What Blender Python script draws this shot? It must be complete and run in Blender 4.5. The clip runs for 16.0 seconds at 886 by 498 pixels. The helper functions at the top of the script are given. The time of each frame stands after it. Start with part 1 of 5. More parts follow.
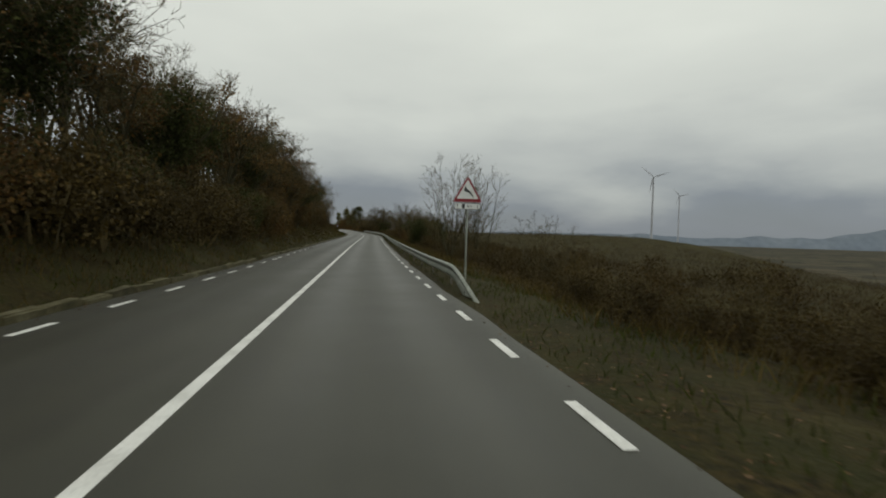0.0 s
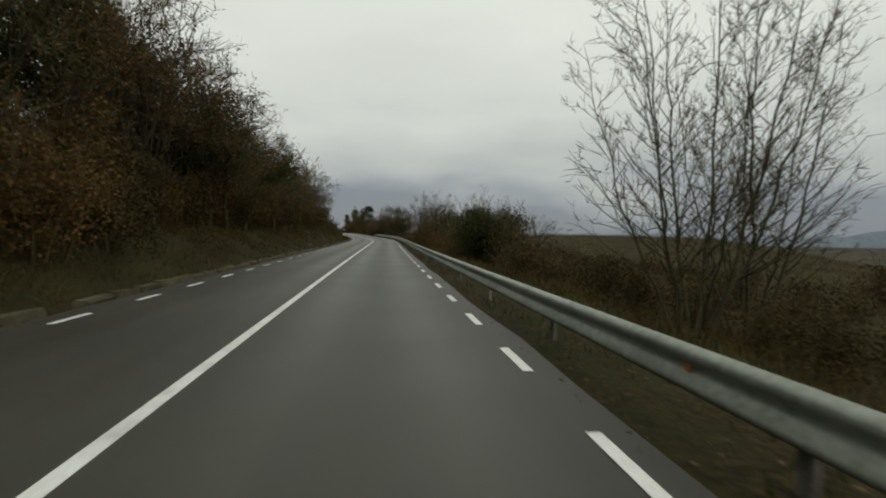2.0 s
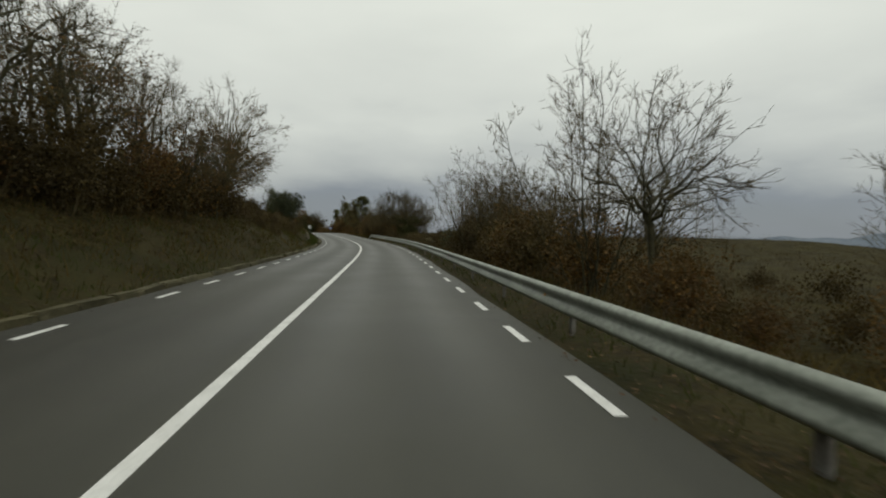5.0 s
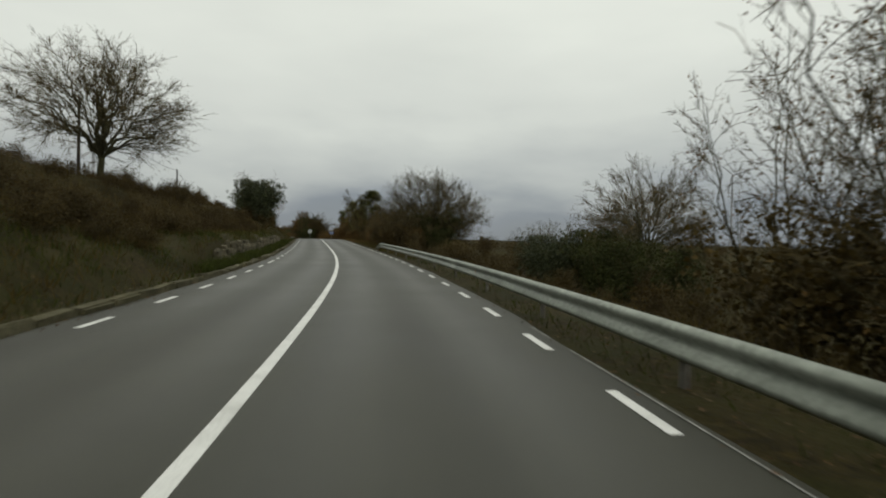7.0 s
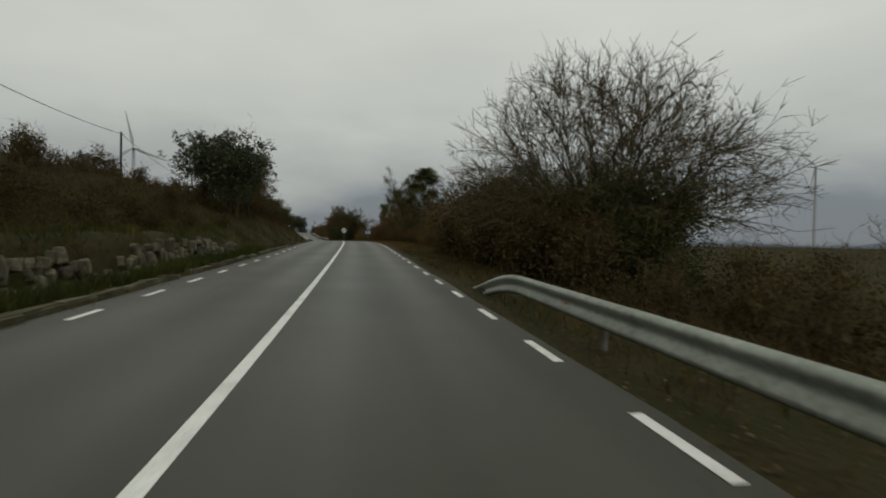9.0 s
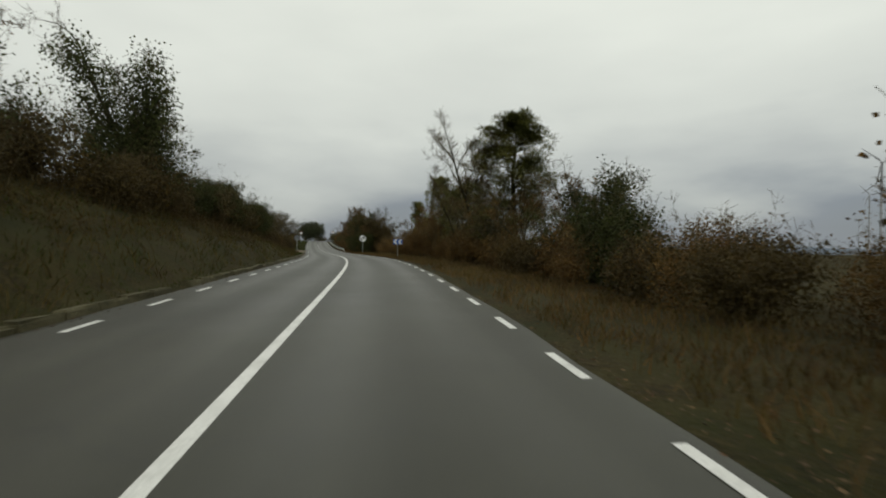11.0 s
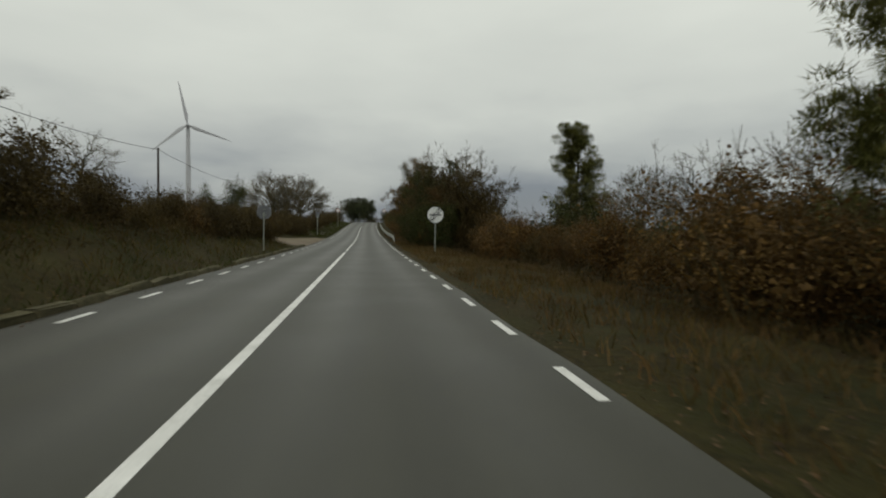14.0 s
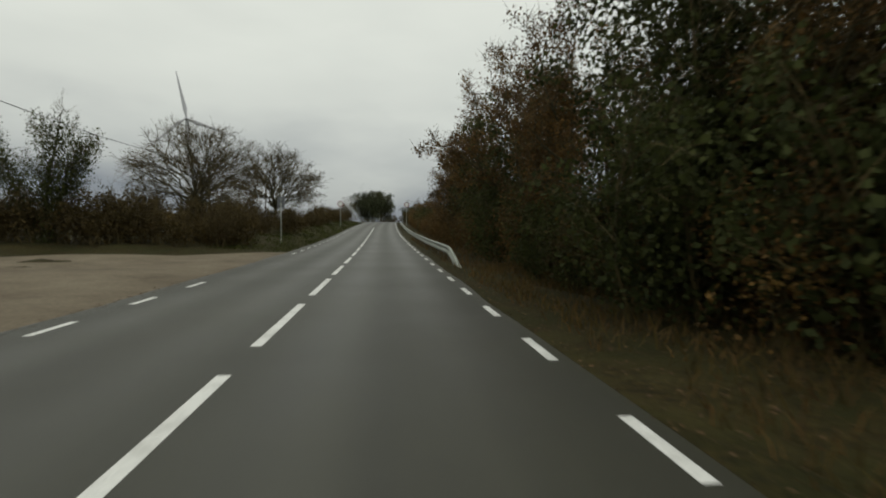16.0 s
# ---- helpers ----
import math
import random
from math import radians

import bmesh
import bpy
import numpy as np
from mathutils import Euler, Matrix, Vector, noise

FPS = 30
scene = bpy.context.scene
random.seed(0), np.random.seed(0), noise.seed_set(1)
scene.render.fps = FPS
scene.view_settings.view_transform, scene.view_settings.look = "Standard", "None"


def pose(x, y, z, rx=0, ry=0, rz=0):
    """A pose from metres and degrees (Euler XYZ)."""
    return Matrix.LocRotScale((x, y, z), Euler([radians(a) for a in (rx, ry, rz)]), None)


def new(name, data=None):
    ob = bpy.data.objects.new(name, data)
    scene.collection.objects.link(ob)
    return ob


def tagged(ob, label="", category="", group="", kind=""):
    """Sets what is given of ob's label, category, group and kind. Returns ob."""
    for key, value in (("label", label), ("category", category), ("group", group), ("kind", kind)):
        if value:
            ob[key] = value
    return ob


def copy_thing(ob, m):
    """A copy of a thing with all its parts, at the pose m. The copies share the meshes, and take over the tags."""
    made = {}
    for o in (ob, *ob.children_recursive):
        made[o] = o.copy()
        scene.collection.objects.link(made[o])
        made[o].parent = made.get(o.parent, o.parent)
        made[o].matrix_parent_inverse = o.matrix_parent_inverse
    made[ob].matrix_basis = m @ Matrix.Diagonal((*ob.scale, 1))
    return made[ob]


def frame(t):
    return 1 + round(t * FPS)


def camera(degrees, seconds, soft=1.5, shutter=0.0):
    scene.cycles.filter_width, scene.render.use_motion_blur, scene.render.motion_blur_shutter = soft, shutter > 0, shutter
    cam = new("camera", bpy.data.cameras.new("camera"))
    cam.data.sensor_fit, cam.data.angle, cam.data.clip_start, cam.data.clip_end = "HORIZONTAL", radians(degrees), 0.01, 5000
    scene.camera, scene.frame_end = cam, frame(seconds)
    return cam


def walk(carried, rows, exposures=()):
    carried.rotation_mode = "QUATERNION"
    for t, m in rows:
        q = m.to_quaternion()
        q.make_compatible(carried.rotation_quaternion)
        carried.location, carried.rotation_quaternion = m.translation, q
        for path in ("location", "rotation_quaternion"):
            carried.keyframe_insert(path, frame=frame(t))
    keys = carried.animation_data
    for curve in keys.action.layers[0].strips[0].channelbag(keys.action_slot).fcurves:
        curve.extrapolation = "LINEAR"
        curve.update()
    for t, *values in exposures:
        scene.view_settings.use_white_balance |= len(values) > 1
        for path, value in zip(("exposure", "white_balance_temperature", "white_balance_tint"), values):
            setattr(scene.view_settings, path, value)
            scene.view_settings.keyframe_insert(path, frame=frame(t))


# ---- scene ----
# ---------------------------------------------------------------- camera
cam = camera(80.02, 16.0, soft=2.0, shutter=0.12)
ROWS = [  # seconds, place, heading to the left of +y, tilt, lean
    (0.0, 1.334, -0.440, 1.253, -8.50, -1.84, 1.49),
    (0.5, 1.492, 5.880, 1.175, -8.08, -1.84, 0.98),
    (1.0, 1.584, 13.172, 1.116, -7.51, -1.75, 0.79),
    (1.5, 1.647, 19.909, 1.091, -7.27, -1.49, 0.74),
    (2.0, 1.709, 27.776, 1.095, -7.13, -1.53, 0.71),
    (2.5, 1.738, 34.481, 1.108, -6.98, -1.33, 0.65),
    (3.0, 1.852, 42.149, 1.126, -6.85, -1.47, 0.49),
    (3.5, 1.778, 48.937, 1.145, -7.20, -1.63, 0.40),
    (4.0, 1.870, 56.883, 1.171, -7.43, -1.82, 0.73),
    (4.5, 1.959, 64.197, 1.197, -7.38, -1.67, 0.83),
    (5.0, 2.057, 71.506, 1.227, -7.30, -1.53, 0.94),
    (5.5, 2.160, 78.816, 1.259, -7.19, -1.38, 1.04),
    (6.0, 2.259, 86.133, 1.294, -6.97, -1.23, 1.14),
    (6.5, 2.339, 93.450, 1.332, -6.53, -1.09, 1.24),
    (7.0, 2.218, 101.782, 1.383, -5.75, -0.89, 1.24),
    (7.5, 1.955, 109.155, 1.440, -4.81, -0.77, 1.58),
    (8.0, 1.492, 117.594, 1.520, -2.63, -1.07, 1.49),
    (8.5, 0.974, 124.524, 1.597, -1.62, -1.01, 0.55),
    (9.0, 0.124, 132.606, 1.701, -0.96, -1.08, 1.15),
    (9.5, -0.870, 140.170, 1.810, 0.16, -0.92, 1.01),
    (10.0, -1.927, 147.716, 1.932, 0.79, -0.75, 0.87),
    (10.5, -3.008, 155.251, 2.065, 1.26, -0.59, 0.73),
    (11.0, -4.101, 162.789, 2.210, 1.71, -0.43, 0.60),
    (11.5, -5.221, 170.327, 2.350, 2.39, -0.59, 0.46),
    (12.0, -6.736, 178.794, 2.456, 3.13, -0.89, 1.53),
    (12.5, -8.230, 186.435, 2.501, 3.97, -1.73, 2.02),
    (13.0, -9.907, 194.809, 2.496, 5.90, -1.83, 1.72),
    (13.5, -11.670, 202.219, 2.446, 7.02, -2.10, 1.08),
    (14.0, -13.662, 210.225, 2.380, 7.90, -2.44, 0.96),
    (14.5, -15.565, 217.254, 2.319, 8.36, -2.73, 0.23),
    (15.0, -17.739, 225.275, 2.247, 9.28, -2.35, 0.36),
    (15.5, -20.495, 234.699, 2.157, 9.60, -2.22, 0.56),
    (16.0, -22.873, 242.753, 2.102, 9.76, -2.36, 0.30),
]
walk(cam, [(t, pose(x, y, z, 90 + tilt, 0, head) @ pose(0, 0, 0, 0, 0, lean)) for t, x, y, z, head, tilt, lean in ROWS],
     [(0.0, 0.05), (1.0, 0.1), (2.0, 0.12), (2.5, 0.2), (3.0, 0.1), (4.0, 0.1), (6.5, 0.2), (7.0, 0.15), (7.5, -0.2), (8.5, -0.15), (9.0, -0.2), (10.2, 0.0),
      (11.5, 0.2), (12.0, 0.1), (13.0, 0.1), (14.0, 0.0), (15.0, -0.1), (16.0, 0.12)])

# ---------------------------------------------------------------- overcast sky and soft sun
world = bpy.data.worlds.new("overcast")
scene.world = world
world.use_nodes = True
wn, wl = world.node_tree.nodes, world.node_tree.links
wn.clear()
w_out, w_bg = wn.new("ShaderNodeOutputWorld"), wn.new("ShaderNodeBackground")
w_sky = wn.new("ShaderNodeTexSky")
w_sky.sky_type, w_sky.sun_disc = "NISHITA", False
w_sky.sun_elevation, w_sky.sun_rotation = radians(32), radians(200)
w_dim = wn.new("ShaderNodeMix")
w_dim.data_type, w_dim.blend_type = "RGBA", "MULTIPLY"
w_dim.inputs[0].default_value = 1.0
w_dim.inputs[7].default_value = (0.07, 0.07, 0.07, 1)
w_tc = wn.new("ShaderNodeTexCoord")
w_sep = wn.new("ShaderNodeSeparateXYZ")
w_map = wn.new("ShaderNodeMapping")
w_map.inputs["Scale"].default_value = (1.6, 1.6, 5.0)
w_noise = wn.new("ShaderNodeTexNoise")
w_noise.inputs["Scale"].default_value, w_noise.inputs["Detail"].default_value = 1.7, 6
w_noise.inputs["Roughness"].default_value = 0.48
w_nr = wn.new("ShaderNodeMapRange")
w_nr.inputs[1].default_value, w_nr.inputs[2].default_value = 0.3, 0.7
w_nr.inputs[3].default_value, w_nr.inputs[4].default_value = -0.055, 0.055
w_add = wn.new("ShaderNodeMath")
w_ramp = wn.new("ShaderNodeValToRGB")
SKY_RAMP = ((0.0, (0.200, 0.223, 0.239)), (0.04, (0.215, 0.239, 0.263)), (0.11, (0.420, 0.442, 0.425)),
            (0.22, (0.600, 0.624, 0.573)), (0.45, (0.760, 0.787, 0.711)), (1.0, (0.820, 0.842, 0.764)))
while len(w_ramp.color_ramp.elements) < len(SKY_RAMP):
    w_ramp.color_ramp.elements.new(0.5)
for el, (at, c) in zip(w_ramp.color_ramp.elements, SKY_RAMP):
    el.position, el.color = at, (*c, 1)
w_mix = wn.new("ShaderNodeMix")
w_mix.data_type = "RGBA"
w_mix.inputs[0].default_value = 0.94
wl.new(w_tc.outputs["Generated"], w_sep.inputs[0])
wl.new(w_tc.outputs["Generated"], w_map.inputs[0])
wl.new(w_map.outputs[0], w_noise.inputs["Vector"])
wl.new(w_noise.outputs[0], w_nr.inputs[0])
wl.new(w_sep.outputs["Z"], w_add.inputs[0])
wl.new(w_nr.outputs[0], w_add.inputs[1])
wl.new(w_add.outputs[0], w_ramp.inputs[0])
wl.new(w_sky.outputs[0], w_dim.inputs[6])
wl.new(w_dim.outputs[2], w_mix.inputs[6])
wl.new(w_ramp.outputs[0], w_mix.inputs[7])
wl.new(w_mix.outputs[2], w_bg.inputs[0])
wl.new(w_bg.outputs[0], w_out.inputs[0])
w_bg.inputs[1].default_value = 1.0

sun_data = bpy.data.lights.new("sun", "SUN")
sun_data.energy, sun_data.angle, sun_data.color = 0.5, radians(25), (1.0, 0.97, 0.93)
sun = new("sun", sun_data)
sun.matrix_basis = pose(0, 0, 80, 48, 0, 20)


# ---------------------------------------------------------------- materials
def material(name, stops, scale=3.0, detail=6, rough=0.85, metal=0.0, bump=0.3, bump_scale=None, bump_dist=0.02,
             fine=None, fine_amount=0.25, island=0.0, per_object=0.0, translucent=0.0, spec=0.3):
    """Colour from a broad noise through stops, a finer noise over it, relief, and a tone per island or per object."""
    m = bpy.data.materials.new(name)
    m.use_nodes = True
    n, l = m.node_tree.nodes, m.node_tree.links
    b = n["Principled BSDF"]
    tc = n.new("ShaderNodeTexCoord")
    co = tc.outputs["Object"]
    if per_object:
        info = n.new("ShaderNodeObjectInfo")
        sh = n.new("ShaderNodeVectorMath")
        sh.operation = "MULTIPLY_ADD"
        l.new(info.outputs["Random"], sh.inputs[0])
        sh.inputs[1].default_value = (37, 53, 71)
        l.new(co, sh.inputs[2])
        co = sh.outputs[0]
    noise1 = n.new("ShaderNodeTexNoise")
    noise1.inputs["Scale"].default_value, noise1.inputs["Detail"].default_value = scale, detail
    noise1.inputs["Roughness"].default_value = 0.62
    l.new(co, noise1.inputs["Vector"])
    ramp = n.new("ShaderNodeValToRGB")
    while len(ramp.color_ramp.elements) < len(stops):
        ramp.color_ramp.elements.new(0.5)
    for k, (el, c) in enumerate(zip(ramp.color_ramp.elements, stops)):
        el.position, el.color = 0.28 + 0.44 * k / max(1, len(stops) - 1), (*c, 1)
    l.new(noise1.outputs[0], ramp.inputs[0])
    colour = ramp.outputs[0]
    noise2 = n.new("ShaderNodeTexNoise")
    noise2.inputs["Scale"].default_value, noise2.inputs["Detail"].default_value = fine or scale * 14, 3
    l.new(co, noise2.inputs["Vector"])
    val = noise2.outputs[0]
    mr = n.new("ShaderNodeMapRange")
    mr.inputs[1].default_value, mr.inputs[2].default_value = 0.25, 0.75
    mr.inputs[3].default_value, mr.inputs[4].default_value = 1 - fine_amount, 1 + fine_amount
    l.new(val, mr.inputs[0])
    factor = mr.outputs[0]
    for amount, socket in ((island, "island"), (per_object, "object")):
        if not amount:
            continue
        if socket == "island":
            src = n.new("ShaderNodeNewGeometry").outputs["Random Per Island"]
        else:
            src = info.outputs["Random"]
        r = n.new("ShaderNodeMapRange")
        r.inputs[3].default_value, r.inputs[4].default_value = 1 - amount, 1 + amount
        l.new(src, r.inputs[0])
        mu = n.new("ShaderNodeMath")
        mu.operation = "MULTIPLY"
        l.new(factor, mu.inputs[0])
        l.new(r.outputs[0], mu.inputs[1])
        factor = mu.outputs[0]
    sc = n.new("ShaderNodeVectorMath")
    sc.operation = "SCALE"
    l.new(colour, sc.inputs[0])
    l.new(factor, sc.inputs["Scale"])
    l.new(sc.outputs[0], b.inputs["Base Color"])
    b.inputs["Roughness"].default_value, b.inputs["Metallic"].default_value = rough, metal
    b.inputs["Specular IOR Level"].default_value = spec
    if bump:
        nb = n.new("ShaderNodeTexNoise")
        nb.inputs["Scale"].default_value, nb.inputs["Detail"].default_value = bump_scale or scale * 20, 4
        l.new(co, nb.inputs["Vector"])
        bu = n.new("ShaderNodeBump")
        bu.inputs["Strength"].default_value, bu.inputs["Distance"].default_value = bump, bump_dist
        l.new(nb.outputs[0], bu.inputs["Height"])
        l.new(bu.outputs[0], b.inputs["Normal"])
    if translucent:
        tr = n.new("ShaderNodeBsdfTranslucent")
        l.new(sc.outputs[0], tr.inputs[0])
        mx = n.new("ShaderNodeMixShader")
        mx.inputs[0].default_value = translucent
        l.new(b.outputs[0], mx.inputs[1])
        l.new(tr.outputs[0], mx.inputs[2])
        l.new(mx.outputs[0], n["Material Output"].inputs[0])
    return m


def asphalt_material():
    """Worn asphalt: polished wheel tracks, streaks along the lanes, stains, fine cracks and grain. The map runs o across, s along."""
    m = bpy.data.materials.new("asphalt")
    m.use_nodes = True
    n, l = m.node_tree.nodes, m.node_tree.links
    b = n["Principled BSDF"]
    uv = n.new("ShaderNodeUVMap").outputs[0]
    sep = n.new("ShaderNodeSeparateXYZ")
    l.new(uv, sep.inputs[0])

    def calc(op, x, y=None, z=None):
        k = n.new("ShaderNodeMath")
        k.operation = op
        for q, v in enumerate((x, y, z)):
            if v is None:
                continue
            if isinstance(v, (int, float)):
                k.inputs[q].default_value = v
            else:
                l.new(v, k.inputs[q])
        return k.outputs[0]

    def grain(scale, stretch=(1, 1, 1), detail=4):
        mp = n.new("ShaderNodeMapping")
        mp.inputs["Scale"].default_value = stretch
        l.new(uv, mp.inputs[0])
        t = n.new("ShaderNodeTexNoise")
        t.inputs["Scale"].default_value, t.inputs["Detail"].default_value = scale, detail
        l.new(mp.outputs[0], t.inputs["Vector"])
        return t.outputs[0]

    def span(src, lo, hi, p=0.3, q=0.7):
        r = n.new("ShaderNodeMapRange")
        for k, v in enumerate((p, q, lo, hi)):
            r.inputs[k + 1].default_value = v
        l.new(src, r.inputs[0])
        return r.outputs[0]

    track = calc("COSINE", calc("MULTIPLY", calc("SUBTRACT", calc("ABSOLUTE", sep.outputs["X"]), 0.72), 4.33))
    tone = calc("MULTIPLY_ADD", calc("MULTIPLY", track, span(grain(0.12), 0.2, 1.0)), 0.07, 1.0)
    for f in (span(grain(1.0, (2.6, 0.06, 1)), 0.84, 1.16), span(grain(0.25), 0.84, 1.16), span(grain(2.2), 0.94, 1.06), span(grain(70, detail=2), 0.80, 1.20, 0.25, 0.75)):
        tone = calc("MULTIPLY", tone, f)
    vor = n.new("ShaderNodeTexVoronoi")
    vor.feature = "DISTANCE_TO_EDGE"
    vor.inputs["Scale"].default_value = 0.42
    warp = n.new("ShaderNodeMix")
    warp.data_type, warp.blend_type = "RGBA", "ADD"
    warp.inputs[0].default_value = 0.55
    wob = n.new("ShaderNodeTexNoise")
    wob.inputs["Scale"].default_value, wob.inputs["Detail"].default_value = 1.6, 5
    l.new(uv, wob.inputs["Vector"])
    l.new(uv, warp.inputs[6])
    l.new(wob.outputs["Color"], warp.inputs[7])
    l.new(warp.outputs[2], vor.inputs["Vector"])
    crack = calc("MULTIPLY", span(vor.outputs["Distance"], 1.0, 0.0, 0.002, 0.010), span(grain(0.16), 0.0, 1.0, 0.50, 0.60))
    tone = calc("MULTIPLY", tone, calc("SUBTRACT", 1.0, calc("MULTIPLY", crack, 0.22)))
    col = n.new("ShaderNodeVectorMath")
    col.operation = "SCALE"
    col.inputs[0].default_value = (0.0300, 0.0292, 0.0190)
    l.new(tone, col.inputs["Scale"])
    l.new(col.outputs[0], b.inputs["Base Color"])
    l.new(calc("MULTIPLY_ADD", track, -0.05, span(grain(0.5), 0.49, 0.55)), b.inputs["Roughness"])
    b.inputs["Specular IOR Level"].default_value = 0.5
    bu = n.new("ShaderNodeBump")
    bu.inputs["Strength"].default_value, bu.inputs["Distance"].default_value = 0.35, 0.006
    l.new(grain(160, detail=3), bu.inputs["Height"])
    l.new(bu.outputs[0], b.inputs["Normal"])
    return m


M_ASPHALT = asphalt_material()
M_PAINT = material("road_paint", [(0.50, 0.50, 0.47), (0.66, 0.66, 0.63), (0.74, 0.74, 0.71)], scale=2.2, fine=45, fine_amount=0.16, rough=0.6, bump=0.2, bump_scale=120, bump_dist=0.003)
M_OLDPAINT = material("worn_road_paint", [(0.12, 0.12, 0.11), (0.22, 0.22, 0.20), (0.34, 0.34, 0.31)], scale=5, fine=40, fine_amount=0.35, rough=0.7, bump=0)
M_ZINC = material("galvanised_steel", [(0.170, 0.185, 0.155), (0.250, 0.268, 0.230), (0.330, 0.350, 0.305)], scale=1.1, fine=18, fine_amount=0.32, rough=0.5, metal=0.35, bump=0.06, bump_scale=30, per_object=0.1, spec=0.5)
M_RUSTY = material("rusty_post_steel", [(0.075, 0.062, 0.048), (0.14, 0.13, 0.11), (0.22, 0.22, 0.20)], scale=4, fine=40, rough=0.75, metal=0.2, per_object=0.2)
M_KERB = material("mossy_concrete", [(0.036, 0.034, 0.014), (0.072, 0.064, 0.032), (0.125, 0.115, 0.068)], scale=2.0, fine=30, fine_amount=0.3, rough=0.95, bump=0.7, bump_scale=25, bump_dist=0.02, per_object=0.2)
M_STONE = material("wall_stone", [(0.034, 0.031, 0.018), (0.088, 0.078, 0.050), (0.165, 0.147, 0.102)], scale=3.0, fine=24, fine_amount=0.3, rough=0.95, bump=0.8, bump_scale=14, bump_dist=0.03, per_object=0.4)
M_BARK = material("grey_bark", [(0.0225, 0.0198, 0.0084), (0.0415, 0.0382, 0.0168), (0.0642, 0.0617, 0.0282)], scale=2.5, fine=22, fine_amount=0.35, rough=0.95, bump=0.8, bump_scale=16, bump_dist=0.03, per_object=0.12)
M_TWIG = material("brown_twigs", [(0.0554, 0.042, 0.0168), (0.0921, 0.072, 0.0292)], scale=1.2, fine=9, rough=0.95, bump=0, island=0.3, per_object=0.15)
M_RUST = material("rust_oak_leaves", [(0.0520, 0.0300, 0.0085), (0.1000, 0.0535, 0.0130), (0.1530, 0.0930, 0.0220)], scale=0.7, fine=5, rough=0.8, bump=0, island=0.45, per_object=0.22, translucent=0.3)
M_OCHRE = material("ochre_oak_leaves", [(0.0605, 0.0362, 0.0090), (0.1080, 0.0600, 0.0145), (0.1540, 0.0950, 0.0225)], scale=0.7, fine=5, rough=0.8, bump=0, island=0.4, per_object=0.2, translucent=0.2)
M_IVY = material("ivy_leaves", [(0.0219, 0.0265, 0.009), (0.0413, 0.0489, 0.0146), (0.0697, 0.0737, 0.0215)], scale=1.0, fine=6, rough=0.72, bump=0, island=0.4, per_object=0.15, translucent=0.35, spec=0.15)
M_HOLM = material("holm_oak_leaves", [(0.0228, 0.0270, 0.0124), (0.0413, 0.0501, 0.0192), (0.0627, 0.0686, 0.0271)], scale=1.0, fine=6, rough=0.65, bump=0, island=0.4, per_object=0.15, translucent=0.1)
M_NEEDLE = material("pine_needles", [(0.0620, 0.0720, 0.0190), (0.1150, 0.1180, 0.0320), (0.1800, 0.1600, 0.0480)], scale=0.9, fine=6, rough=0.7, bump=0, island=0.35, per_object=0.1, translucent=0.25)
M_SCRUB = material("winter_scrub", [(0.0316, 0.0207, 0.0071), (0.0519, 0.0342, 0.0107), (0.0697, 0.0527, 0.0143)], scale=0.5, fine=4, rough=0.9, bump=0, island=0.4, per_object=0.2, translucent=0.4)
M_GRASS = material("winter_grass", [(0.0232, 0.0342, 0.0044), (0.039, 0.0488, 0.0071), (0.061, 0.0647, 0.011)], scale=0.35, fine=3, rough=0.9, bump=0, island=0.4, translucent=0.45)
M_DRY = material("dry_grass", [(0.0475, 0.0335, 0.009), (0.0756, 0.054, 0.0144), (0.1058, 0.0788, 0.0226)], scale=0.35, fine=3, rough=0.9, bump=0, island=0.35, translucent=0.4)
M_LITTER = material("fallen_leaves", [(0.050, 0.027, 0.013), (0.088, 0.049, 0.022), (0.135, 0.085, 0.042)], scale=2, fine=8, rough=0.85, bump=0, island=0.45)
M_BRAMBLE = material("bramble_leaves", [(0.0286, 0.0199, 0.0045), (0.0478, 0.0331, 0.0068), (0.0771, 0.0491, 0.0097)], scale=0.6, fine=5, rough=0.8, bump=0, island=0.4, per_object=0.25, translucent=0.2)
M_BRACKEN = material("rusty_dry_grass", [(0.0690, 0.0390, 0.0125), (0.1080, 0.0630, 0.0205), (0.1450, 0.0900, 0.0310)], scale=0.35, fine=3, rough=0.9, bump=0, island=0.35, translucent=0.25)
M_TRACK = material("dirt_track", [(0.0874, 0.0671, 0.0437), (0.1349, 0.1084, 0.0733), (0.1755, 0.1466, 0.1022)], scale=0.6, fine=16, fine_amount=0.25, rough=0.95, bump=0.6, bump_scale=12, bump_dist=0.03)
M_WHITE = material("white_coating", [(0.62, 0.63, 0.63), (0.74, 0.75, 0.75)], scale=0.3, fine=4, fine_amount=0.06, rough=0.5, bump=0)
M_TURBINE = material("turbine_coating", [(0.42, 0.43, 0.45), (0.52, 0.53, 0.55)], scale=0.05, fine=0.6, fine_amount=0.08, rough=0.55, bump=0)
# Greyer copy of the turbine coat: haze painted into the far turbines' colour
M_FARTURBINE = material("haze_toned_turbine_coating", [(0.31, 0.32, 0.34), (0.38, 0.39, 0.41)], scale=0.05, fine=0.6, fine_amount=0.08, rough=0.6, bump=0)
M_RED = material("sign_red", [(0.16, 0.012, 0.018), (0.23, 0.018, 0.022)], scale=4, rough=0.45, bump=0, fine_amount=0.1)
M_BLUE = material("sign_blue", [(0.012, 0.075, 0.30), (0.018, 0.10, 0.38)], scale=4, rough=0.4, bump=0, fine_amount=0.1)
